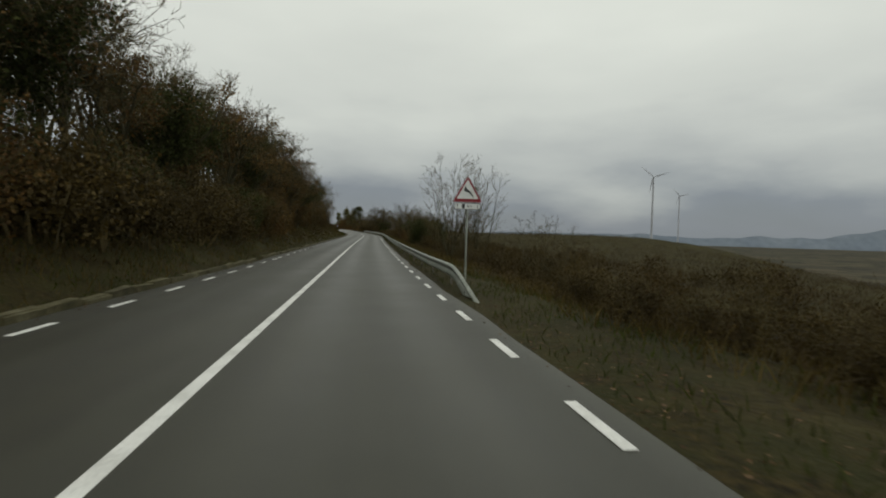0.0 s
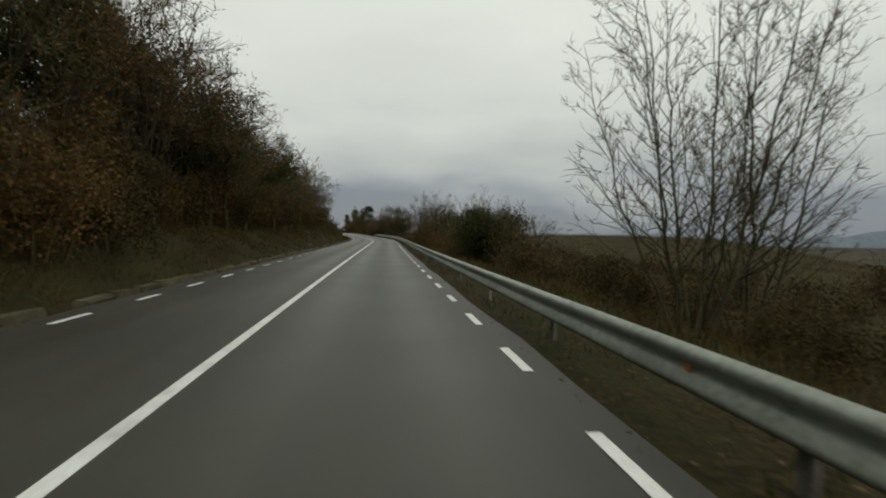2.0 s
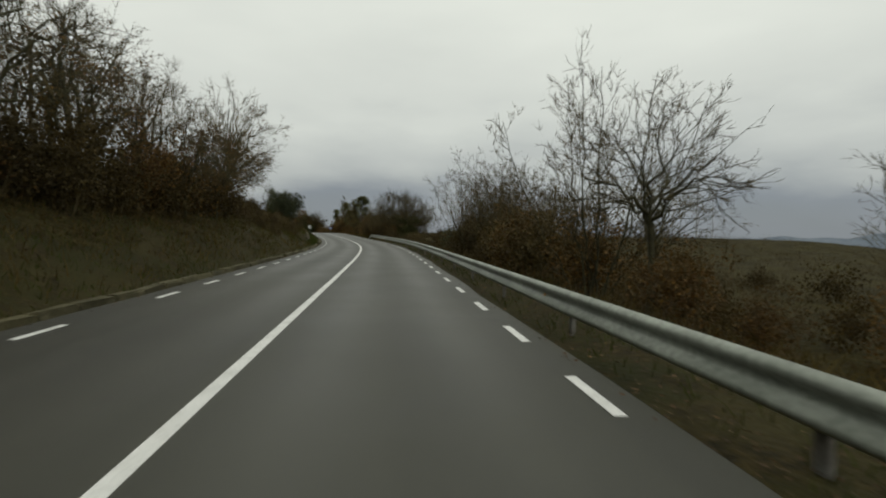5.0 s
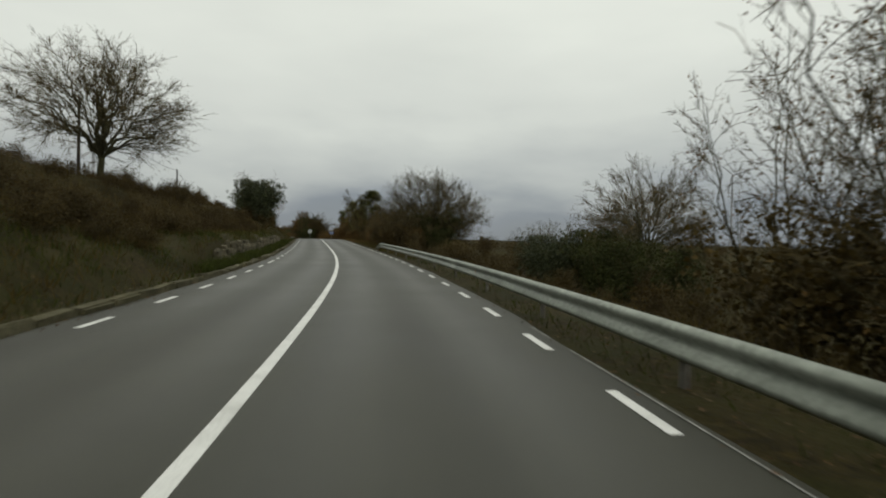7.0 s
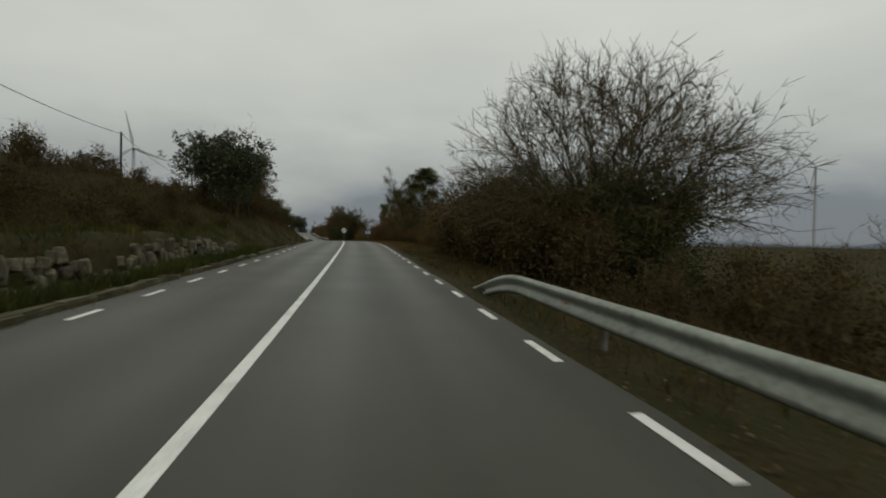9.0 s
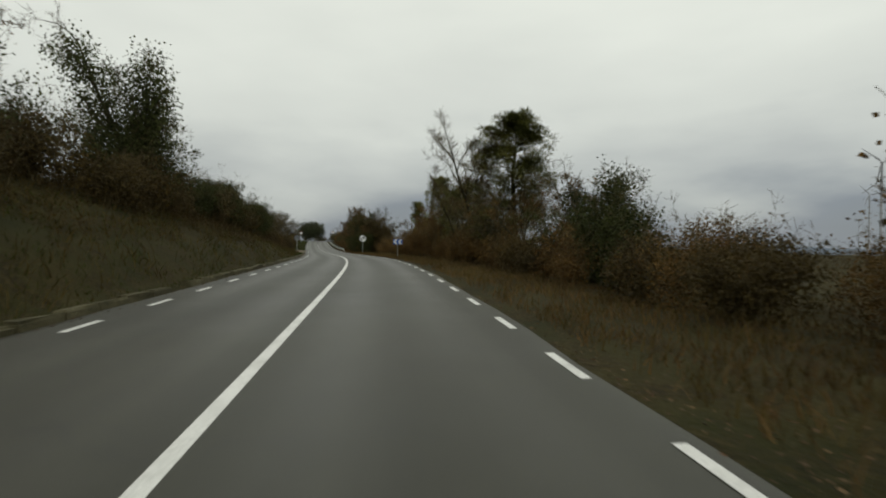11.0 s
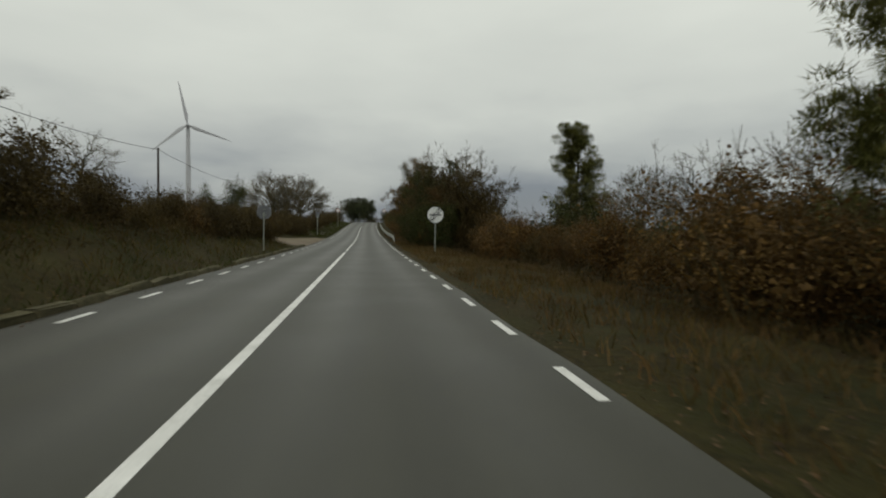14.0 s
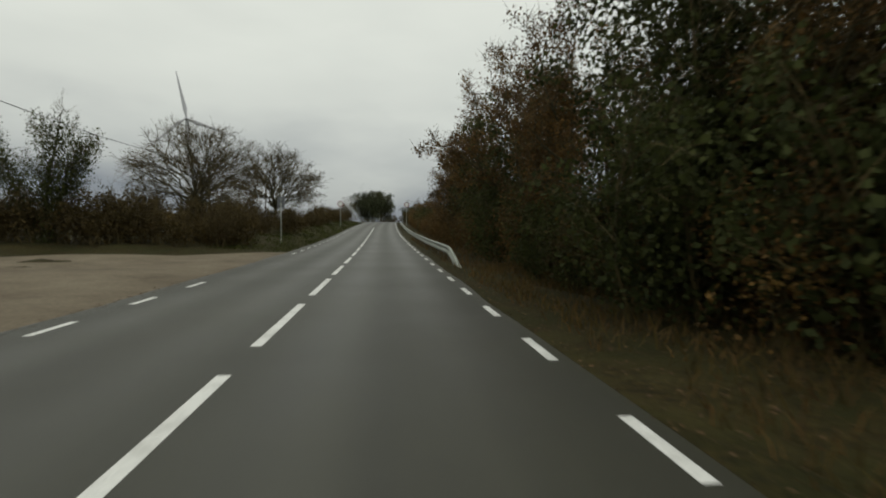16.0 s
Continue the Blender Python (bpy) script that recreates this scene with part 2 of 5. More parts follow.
M_AMBER = material("amber_reflector", [(0.30, 0.14, 0.02), (0.42, 0.20, 0.03)], scale=8, rough=0.35, bump=0, fine_amount=0.1)
M_FACE = material("sign_white", [(0.55, 0.57, 0.55), (0.68, 0.70, 0.68)], scale=5, fine=30, fine_amount=0.07, rough=0.4, bump=0)
M_INK = material("sign_black", [(0.015, 0.016, 0.016), (0.03, 0.03, 0.03)], scale=5, rough=0.5, bump=0)
M_GREYINK = material("sign_grey", [(0.10, 0.11, 0.11), (0.16, 0.17, 0.17)], scale=5, rough=0.5, bump=0)
M_BACK = material("sign_back_metal", [(0.0900, 0.0960, 0.1020), (0.1440, 0.1500, 0.1560)], scale=3, fine=20, rough=0.5, metal=0.3, bump=0)
M_POLE = material("tarred_wood_pole", [(0.03, 0.026, 0.022), (0.065, 0.056, 0.046)], scale=2, fine=20, rough=0.9, bump=0.4, bump_scale=20)
M_WIRE = material("black_cable", [(0.02, 0.02, 0.02), (0.035, 0.035, 0.035)], scale=2, rough=0.6, bump=0)
# Distance haze is painted into the hills' blue-grey base colour
M_HILLS = material("painted_haze_hills", [(0.13, 0.155, 0.19), (0.17, 0.195, 0.225)], scale=0.004, fine=0.03, fine_amount=0.12, rough=1.0, bump=0, spec=0.0)


def ground_material():
    """Turf, bare soil, leaf litter and far fields, mixed by broad noises."""
    m = bpy.data.materials.new("ground_turf")
    m.use_nodes = True
    n, l = m.node_tree.nodes, m.node_tree.links
    b = n["Principled BSDF"]
    tc = n.new("ShaderNodeTexCoord")

    def noise_at(scale, detail=5):
        t = n.new("ShaderNodeTexNoise")
        t.inputs["Scale"].default_value, t.inputs["Detail"].default_value = scale, detail
        t.inputs["Roughness"].default_value = 0.6
        l.new(tc.outputs["Object"], t.inputs["Vector"])
        return t.outputs[0]

    def ramp(src, stops):
        r = n.new("ShaderNodeValToRGB")
        while len(r.color_ramp.elements) < len(stops):
            r.color_ramp.elements.new(0.5)
        for el, (at, c) in zip(r.color_ramp.elements, stops):
            el.position, el.color = at, (*c, 1)
        l.new(src, r.inputs[0])
        return r.outputs[0]

    def mix(fac, a, c, kind="MIX"):
        x = n.new("ShaderNodeMix")
        x.data_type, x.blend_type = "RGBA", kind
        if isinstance(fac, float):
            x.inputs[0].default_value = fac
        else:
            l.new(fac, x.inputs[0])
        l.new(a, x.inputs[6])
        l.new(c, x.inputs[7])
        return x.outputs[2]

    turf = ramp(noise_at(0.45), [(0.30, (0.0150, 0.0165, 0.0040)), (0.48, (0.0265, 0.0255, 0.0066)), (0.62, (0.0390, 0.0330, 0.0098)), (0.75, (0.0480, 0.0410, 0.0140))])
    litter = ramp(noise_at(9.0), [(0.35, (0.0140, 0.0105, 0.0036)), (0.52, (0.0310, 0.0240, 0.0070)), (0.68, (0.0560, 0.0400, 0.0125))])
    near = mix(ramp(noise_at(1.3), [(0.42, (0, 0, 0)), (0.62, (1, 1, 1))]), turf, litter)
    vor = n.new("ShaderNodeTexVoronoi")
    vor.inputs["Scale"].default_value = 0.017
    l.new(tc.outputs["Object"], vor.inputs["Vector"])
    field = ramp(vor.outputs["Color"], [(0.1, (0.031, 0.031, 0.017)), (0.4, (0.056, 0.048, 0.028)), (0.7, (0.090, 0.073, 0.042)), (0.95, (0.039, 0.045, 0.022))])
    row = n.new("ShaderNodeTexVoronoi")
    row.feature = "DISTANCE_TO_EDGE"
    row.inputs["Scale"].default_value = 0.017
    l.new(tc.outputs["Object"], row.inputs["Vector"])
    hedge = ramp(row.outputs["Distance"], [(0.05, (0.35, 0.38, 0.30)), (0.10, (0.75, 0.75, 0.75))])
    field = mix(1.0, field, hedge, "MULTIPLY")
    sep = n.new("ShaderNodeSeparateXYZ")
    l.new(tc.outputs["Object"], sep.inputs[0])
    far = n.new("ShaderNodeMapRange")
    far.inputs[1].default_value, far.inputs[2].default_value = 80, 200
    l.new(sep.outputs["X"], far.inputs[0])
    colour = mix(far.outputs[0], near, field)
    fine = ramp(noise_at(30.0, 3), [(0.3, (0.7, 0.7, 0.7)), (0.7, (1.25, 1.25, 1.25))])
    l.new(mix(1.0, colour, fine, "MULTIPLY"), b.inputs["Base Color"])
    b.inputs["Roughness"].default_value = 0.95
    b.inputs["Specular IOR Level"].default_value = 0.15
    bu = n.new("ShaderNodeBump")
    bu.inputs["Strength"].default_value, bu.inputs["Distance"].default_value = 0.8, 0.05
    l.new(noise_at(12.0), bu.inputs["Height"])
    l.new(bu.outputs[0], b.inputs["Normal"])
    return m


M_GROUND = ground_material()
M_HEATH = material("heath_soil", [(0.0150, 0.0135, 0.0042), (0.0270, 0.0232, 0.0072), (0.0420, 0.0345, 0.0110), (0.0370, 0.0385, 0.0105)], scale=0.22, fine=5, fine_amount=0.45, rough=0.97, bump=1.0, bump_scale=3.5, bump_dist=0.25, spec=0.1)

# ---------------------------------------------------------------- the road's line: bend (1/km) every 14 m and grade (%) every 35 m
BEND = [0.19, -0.1, -0.58, -0.17, -0.36, -0.16, -0.11, 0.43, 3.18, 5.09, 2.73, 0.44, 0.12, 1.16, 4.04, 3.39, 0.94, 0.16, -0.37, 0.26, 0.33, -0.18, -0.44, -0.59, -0.83, -0.21, 6.13, 13.61, 13.82, 8.09, 2.28, -0.14]
GRADE = [-2.04, 0.16, 0.36, 0.55, 1.31, 2.02, -0.76, -0.94, 0.75, 3.26, 3.1, -0.04, -3.06]
S_GRID = np.arange(-10, 430, 1.0)
_k = np.interp(S_GRID, np.arange(-10, 431, 14.0), BEND) / 1000
_th = np.concatenate([[0], np.cumsum(_k[:-1])])
_th -= np.interp(0, S_GRID, _th)
_x = np.concatenate([[0], np.cumsum(-np.sin(_th[:-1] + _k[:-1] / 2))])
_y = np.concatenate([[0], np.cumsum(np.cos(_th[:-1] + _k[:-1] / 2))])
_g = np.interp(S_GRID, np.arange(-10, 431, 35.0), GRADE) / 100
_z = np.concatenate([[0], np.cumsum((_g[:-1] + _g[1:]) / 2)])
_x, _y, _z = [a - np.interp(0, S_GRID, a) for a in (_x, _y, _z)]


def line(s):
    """Heading and place of the road's middle at s metres along it; straight on past both ends."""
    s = np.asarray(s, float)
    c = np.clip(s, S_GRID[0], S_GRID[-1])
    th, x, y, z = [np.interp(c, S_GRID, a) for a in (_th, _x, _y, _z)]
    over = s - c
    return th, x - np.sin(th) * over, y + np.cos(th) * over, z


def spot(s, o, up=0.0):
    """World points at s along and o to the right of the road's middle, up above the road."""
    th, x, y, z = line(s)
    o = np.asarray(o, float)
    return np.stack(np.broadcast_arrays(x + o * np.cos(th), y + o * np.sin(th), z + up), -1)


def smooth(a, b, v):
    u = np.clip((v - a) / (b - a), 0, 1)
    return u * u * (3 - 2 * u)


def rise(s, o):
    """Height of the ground over the road at its side."""
    s, o = np.asarray(s, float), np.asarray(o, float)
    left = np.interp(s, [-60, 0, 60, 100, 120, 150, 175, 200, 222, 244, 249, 251.5, 268, 276, 300, 340], [2.6, 2.6, 2.6, 3.1, 4.1, 4.3, 3.9, 3.4, 2.6, 2.4, 2.1, 0.25, 0.2, 0.9, 1.2, 0.8])
    foot = np.interp(s, [0, 95, 120, 160, 180], [4.1, 4.1, 4.5, 4.6, 4.0])
    u = np.clip((-o - foot) / 9.5, 0, None)
    l = left * (1 - np.exp(-1.9 * u)) / (1 - np.exp(-1.9)) + np.where(-o > 20, (-o - 20) * 0.02, 0)
    l = l + 0.62 * smooth(4.52, 4.72, -o) * smooth(120, 123, s) * smooth(160, 156, s) * (1 - smooth(6, 9, -o))
    l = l * (1 - 0.5 * smooth(112, 122, s) * smooth(168, 158, s) * smooth(4.9, 6.0, -o) * (1 - smooth(7, 13.5, -o)))
    l = np.minimum(l, 9) * (1 - 0.8 * smooth(150, 900, -o))
    drop = np.interp(s, [-40, 0, 90, 140, 160, 240, 260], [-1.0, -1.1, -1.5, -1.3, -0.5, -0.4, -0.5])
    r = drop * smooth(4.4, 11, o) - 0.8 * smooth(11, 40, o)
    hill = 1.7 * np.exp(-((o - 105) / 48) ** 2 - ((s - 225) / 110) ** 2)
    plain = -34 * smooth(0, 210, o - np.interp(s, [0, 60, 120, 200], [22, 30, 62, 122]))
    r = r + hill + plain
    z = np.where(o < 0, l, r)
    return z - 0.07 - 0.25 * (np.abs(o) < 2.95)


def wobble(x, y):
    return 0.06 * np.sin(0.9 * x + 1.3 * np.sin(0.31 * y)) + 0.05 * np.sin(1.1 * y + 1.7 * np.sin(0.4 * x)) + 0.03 * np.sin(2.7 * x - 2.1 * y)


def on_ground(s, o, sink=0.0):
    """A Vector on the ground at s, o."""
    p = spot(s, o, float(rise(s, o)))
    w = wobble(p[..., 0], p[..., 1]) * float(smooth(4.0, 6.0, np.abs(o)))
    return Vector((float(p[0]), float(p[1]), float(p[2] + w - sink)))


# ---------------------------------------------------------------- mesh helpers
def mesh_of(name, verts, faces, mats, smooth_shade=False, index=None):
    me = bpy.data.meshes.new(name)
    me.from_pydata(verts.tolist() if isinstance(verts, np.ndarray) else verts, [], faces.tolist() if isinstance(faces, np.ndarray) else faces)
    for m in (mats if isinstance(mats, (list, tuple)) else [mats]):
        me.materials.append(m)
    if index is not None:
        me.polygons.foreach_set("material_index", np.asarray(index, np.int32))
    if smooth_shade:
        me.polygons.foreach_set("use_smooth", np.ones(len(me.polygons), bool))
    me.update()
    return me


def fast_mesh(name, verts, faces, mat, smooth_shade=False):
    """Many faces of one size, from arrays."""
    verts, faces = np.asarray(verts, np.float32), np.asarray(faces, np.int32)
    me = bpy.data.meshes.new(name)
    k = faces.shape[1]
    me.vertices.add(len(verts))
    me.vertices.foreach_set("co", verts.ravel())
    me.loops.add(faces.size)
    me.loops.foreach_set("vertex_index", faces.ravel())
    me.polygons.add(len(faces))
    me.polygons.foreach_set("loop_start", np.arange(0, faces.size, k, dtype=np.int32))
    me.polygons.foreach_set("loop_total", np.full(len(faces), k, np.int32))
    me.materials.append(mat)
    if smooth_shade:
        me.polygons.foreach_set("use_smooth", np.ones(len(faces), bool))
    me.update(calc_edges=True)
    return me


def part(name, bm, mat, parent, label=""):
    me = bpy.data.meshes.new(name)
    bm.to_mesh(me)
    bm.free()
    me.materials.append(mat)
    ob = new(name, me)
    ob.parent = parent
    return tagged(ob, label)


def attach(name, me, parent, label=""):
    ob = new(name, me)
    ob.parent = parent
    return tagged(ob, label)


def box_bm(sx, sy, sz, at=(0, 0, 0), bevel=0.0, turn=(0, 0, 0)):
    bm = bmesh.new()
    bmesh.ops.create_cube(bm, size=1)
    bmesh.ops.scale(bm, vec=(sx, sy, sz), verts=bm.verts)
    if bevel:
        bmesh.ops.bevel(bm, geom=bm.edges[:], offset=bevel, segments=2, affect="EDGES")
    bmesh.ops.transform(bm, matrix=pose(*at, *turn), verts=bm.verts)
    return bm


def tube_bm(r1, r2, depth, at=(0, 0, 0), seg=12, turn=(0, 0, 0)):
    bm = bmesh.new()
    bmesh.ops.create_cone(bm, cap_ends=True, segments=seg, radius1=r1, radius2=r2, depth=depth)
    bmesh.ops.transform(bm, matrix=pose(*at, *turn), verts=bm.verts)
    return bm


def slab_bm(points, thick, y0=0.0):
    """A flat plate in the x-z plane from outline points, thick along +y from y0."""
    bm = bmesh.new()
    a = [bm.verts.new((x, y0, z)) for x, z in points]
    b = [bm.verts.new((x, y0 + thick, z)) for x, z in points]
    bm.faces.new(a)
    bm.faces.new(b[::-1])
    for k in range(len(points)):
        j = (k + 1) % len(points)
        bm.faces.new((a[j], a[k], b[k], b[j]))
    bmesh.ops.recalc_face_normals(bm, faces=bm.faces)
    return bm


def ribbon(name, ss, o1, o2, up, mat, thick=0.004):
    """A strip that follows the road between two offsets, with a little thickness."""
    ss = np.asarray(ss, float)
    top1, top2 = spot(ss, o1, up), spot(ss, o2, up)
    low1, low2 = spot(ss, o1, up - thick), spot(ss, o2, up - thick)
    v = np.concatenate([top1, top2, low1, low2])
    n = len(ss)
    f = []
    for k in range(n - 1):
        f += [(k, n + k, n + k + 1, k + 1), (k, k + 1, 2 * n + k + 1, 2 * n + k), (n + k + 1, n + k, 3 * n + k, 3 * n + k + 1)]
    f += [(0, 2 * n, 3 * n, n), (n - 1, 2 * n - 1, 4 * n - 1, 3 * n - 1)]
    return mesh_of(name, v, f, mat)


# ---------------------------------------------------------------- ground, one sheet
ss = np.concatenate([-np.geomspace(2500, 60, 14), np.arange(-56, 400, 2.0), 400 + np.geomspace(6, 4000, 24)])
oo = np.concatenate([-np.geomspace(3800, 46, 22), -np.arange(44, 20, -3.0), -np.arange(20, 5.5, -0.8), [-5.3, -5.0, -4.8, -4.68, -4.58, -4.48, -4.35, -4.0, -3.7, -3.3, -3.0, -1.5, 0, 1.5, 3.0, 3.3, 3.7],
                     np.arange(4.0, 20, 0.8), np.arange(20, 45, 3.0), np.geomspace(46, 4200, 26)])
SG, OG = np.meshgrid(ss, oo, indexing="ij")
near_o = np.clip(OG, -60, 60)
P = spot(SG, near_o, 0.0)
P[..., 0] += OG - near_o
W = wobble(P[..., 0], P[..., 1]) * smooth(4.0, 6.0, np.abs(OG))
P[..., 2] += rise(SG, OG) + W
idx = np.arange(P[..., 0].size).reshape(SG.shape)
F = np.stack([idx[:-1, :-1], idx[:-1, 1:], idx[1:, 1:], idx[1:, :-1]], -1).reshape(-1, 4)
ground = new("ground", fast_mesh("ground", P.reshape(-1, 3), F, M_GROUND, True))
ground.data.materials.append(M_HEATH)
sc, oc = (SG[:-1, :-1] + SG[1:, 1:]) / 2, (OG[:-1, :-1] + OG[1:, 1:]) / 2
rag = 1.1 * np.sin(sc * 0.9) + 0.8 * np.sin(sc * 0.37 + 1)
heath = ((oc > 7.2 + rag) & (oc < 150) & (sc > -70) & (sc < 420)) | ((oc < -6.6 + 0.6 * rag) & (oc > -60) & (sc > -70) & (sc < 248))
ground.data.polygons.foreach_set("material_index", heath.ravel().astype(np.int32))
tagged(ground, "rough winter turf with leaf litter and far fields", "ground", kind="structure")

# ---------------------------------------------------------------- road and its markings
road_s = np.arange(-60, 400.1, 2.0)
cols = np.array([-3.2, -2.2, -1.1, 0, 1.1, 2.2, 3.3])
edge = np.array([1, 0, 0, 0, 0, 0, 1.0])
RS, RO = np.meshgrid(road_s, cols, indexing="ij")
fray = (0.02 * np.sin(RS * 1.9) + 0.03 * np.sin(RS * 0.73 + 2) - np.where(RO > 0, np.interp(RS, [0, 112, 135, 400], [0.04, 0.04, 0.16, 0.17]), 0.0)) * edge
rv = spot(RS, RO + fray * np.sign(RO), 0.0 - 0.012 * np.abs(RO) / 3)
rn = len(cols)
ridx = np.arange(RS.size).reshape(RS.shape)
rf = np.stack([ridx[:-1, :-1], ridx[:-1, 1:], ridx[1:, 1:], ridx[1:, :-1]], -1).reshape(-1, 4).tolist()
low = rv.reshape(-1, 3).copy()
low[:, 2] -= 0.2
nv = len(low)
for k in range(len(road_s) - 1):
    for c in (0, rn - 1):
        a, b = int(ridx[k, c]), int(ridx[k + 1, c])
        rf.append((a, b, b + nv, a + nv) if c == 0 else (b, a, a + nv, b + nv))
road = new("road", mesh_of("road", np.concatenate([rv.reshape(-1, 3), low]), rf, M_ASPHALT, False))
co = np.concatenate([np.stack([RO, RS], -1).reshape(-1, 2)] * 2)
li = np.empty(len(road.data.loops), np.int32)
road.data.loops.foreach_get("vertex_index", li)
road.data.uv_layers.new(name="UVMap").data.foreach_set("uv", co[li].ravel().astype(np.float32))
tagged(road, "worn grey asphalt country road with white markings", "road", kind="structure")

attach("centre_line", ribbon("centre_line", np.arange(-40, 240.6, 1.5), -0.06, 0.06, 0.004, M_PAINT), road, "solid white centre line")
for k in range(18):
    a = 242.4 + 4.2 * k
    attach("centre_dash", ribbon("centre_dash", np.linspace(a, a + 3.1, 3), -0.06, 0.06, 0.004, M_PAINT), road)
rng = random.Random(4)
for side, o in ((1, 2.96), (-1, -2.73)):
    for k in range(-8, 136):
        a = 2.5 * k
        if side < 0:  # repainted in stretches that do not keep step
            a += next(shift for end, shift in ((24, 1.3), (80, 0.25), (125, 1.45), (200, 0.05), (235, 1.1), (999, 1.6)) if a < end)
        if side < 0 and 257 < a < 268:
            continue
        j = rng.uniform(-0.02, 0.02)
        attach("edge_dash", ribbon("edge_dash", [a + j, a + 0.5, a + (1.0 if side > 0 else 0.93) + rng.uniform(-0.04, 0.04)], o - 0.05, o + 0.05, -0.004, M_PAINT, 0.004), road)
# remains of an older edge line
for a, b in ((47.5, 49.6), (51.0, 52.2), (97.6, 99.2), (99.9, 103.0), (104.1, 107.5), (108.2, 109.0), (189, 190.4)):
    attach("old_edge_line", ribbon("old_edge_line", np.linspace(a, b, 3), 3.185, 3.205, -0.005, M_OLDPAINT, 0.004), road, "thin remains of an older white line")
# dirt track that joins from the side
ts = np.linspace(0, 1, 16)
to = np.linspace(-3.0, -34, 24)
TS, TO = np.meshgrid(ts, to, indexing="ij")
lo = 250.6 + np.clip(-TO - 4, 0, 40) * 0.12
hi = 271.5 - np.clip(-TO - 3, 0, 8) * 0.95 + np.clip(-TO - 11, 0, 40) * 0.1
tsx = lo + (hi - lo) * TS
tv = spot(tsx, TO, 0.0)
tv[..., 2] += np.maximum(rise(tsx, TO) + wobble(tv[..., 0], tv[..., 1]) * smooth(4.0, 6.0, -TO), -0.03) + 0.04 - 0.07 * (TO > -3.25)
tix = np.arange(TS.size).reshape(TS.shape)
track = new("dirt_track", fast_mesh("dirt_track", tv.reshape(-1, 3), np.stack([tix[:-1, :-1], tix[1:, :-1], tix[1:, 1:], tix[:-1, 1:]], -1).reshape(-1, 4), M_TRACK, True))
tagged(track, "pale sandy dirt track joining the road", "track", kind="structure")

# ---------------------------------------------------------------- kinds of things
def thing(name, at, turn=0.0, label="", category="", group="", kind=""):
    ob = new(name)
    ob.matrix_basis = pose(at[0], at[1], at[2], 0, 0, turn)
    return tagged(ob, label, category, group, kind)


def heading(s):
    return math.degrees(float(line(s)[0]))


def sweep(ss, offsets, ups, twist, mat, name):
    """The W-shaped beam of a guardrail: profile swept along the road, lowered and turned at its ends."""
    prof = [(0.0, 0.155), (-0.02, 0.165), (-0.075, 0.125), (-0.08, 0.085), (-0.015, 0.03), (0.0, 0.0), (-0.015, -0.03), (-0.08, -0.085), (-0.075, -0.125), (-0.02, -0.165), (0.0, -0.155)]
    ring = prof + [(x + 0.006, z * 0.985) for x, z in prof[::-1]]
    m, v, f = len(ring), [], []
    for s, o, up, tw in zip(ss, offsets, ups, twist):
        c, q = math.cos(tw), math.sin(tw)
        for x, z in ring:
            v.append(spot(s, o + x * c + z * q * 0.4, up + z * c))
    for k in range(len(ss) - 1):
        for j in range(m):
            i = (j + 1) % m
            f.append((k * m + j, k * m + i, (k + 1) * m + i, (k + 1) * m + j))
    me = mesh_of(name, [tuple(p) for p in v], f, mat, True)
    return me


def guardrail(s0, s1, o, label):
    """Beams of four metres lapped end to end on posts, sloping into the ground at both ends."""
    rail = thing("guardrail", (0, 0, 0), 0, label, "guardrail")
    cuts = np.append(np.arange(s0, s1 - 2.0, 4.0), s1)
    for a, b in zip(cuts[:-1], cuts[1:]):
        q = np.linspace(a, b + (0.15 if b < s1 else 0), 12 if a < s0 + 5 or b > s1 - 5 else 5)
        lap = o + 0.009 * (q - a) / (b - a)
        down = np.maximum(1 - smooth(s0 - 0.6, s0 + 4.6, q), smooth(s1 - 4.6, s1 + 0.6, q))
        attach("beam", sweep(q, lap, 0.37 - 0.72 * down, 0.25 * down, M_ZINC, "beam"), rail)
    post_s = np.arange(s0 + 4.9, s1 - 3.5, 4.0)
    base = box_bm(0.055, 0.11, 1.05, (0, 0, 0.0), 0.008)
    first = None
    for s in post_s:
        p = spot(s, o + 0.085, -0.03)
        if first is None:
            first = part("post", base, M_RUSTY, rail)
            me = first.data
            ob = first
        else:
            ob = attach("post", me, rail)
        ob.matrix_basis = pose(*p, 0, 0, heading(s))
        attach("spacer", SPACER, ob)
        attach("bolt", BOLT, ob)
        if round((s - s0 - 4.9) / 4.0) % 3 == 1:
            attach("reflector", REFLECTOR, ob, "small amber reflector in the beam's groove")
    return rail


_b = box_bm(0.07, 0.09, 0.16, (-0.042, 0, 0.40), 0.01)
SPACER = bpy.data.meshes.new("spacer")
_b.to_mesh(SPACER)
_b.free()
SPACER.materials.append(M_ZINC)
_b = tube_bm(0.014, 0.010, 0.02, (-0.092, 0, 0.40), 8, (0, 90, 0))
BOLT = bpy.data.meshes.new("bolt")
_b.to_mesh(BOLT)
_b.free()
BOLT.materials.append(M_ZINC)
_b = box_bm(0.012, 0.07, 0.055, (-0.104, 0.9, 0.40), 0.004)
REFLECTOR = bpy.data.meshes.new("reflector")
_b.to_mesh(REFLECTOR)
_b.free()
REFLECTOR.materials.append(M_AMBER)

guardrail(9.3, 145.6, 3.68, "galvanised W-beam guardrail on steel posts beside the road")
guardrail(261.0, 334, 3.8, "galvanised W-beam guardrail curving along the road ahead")


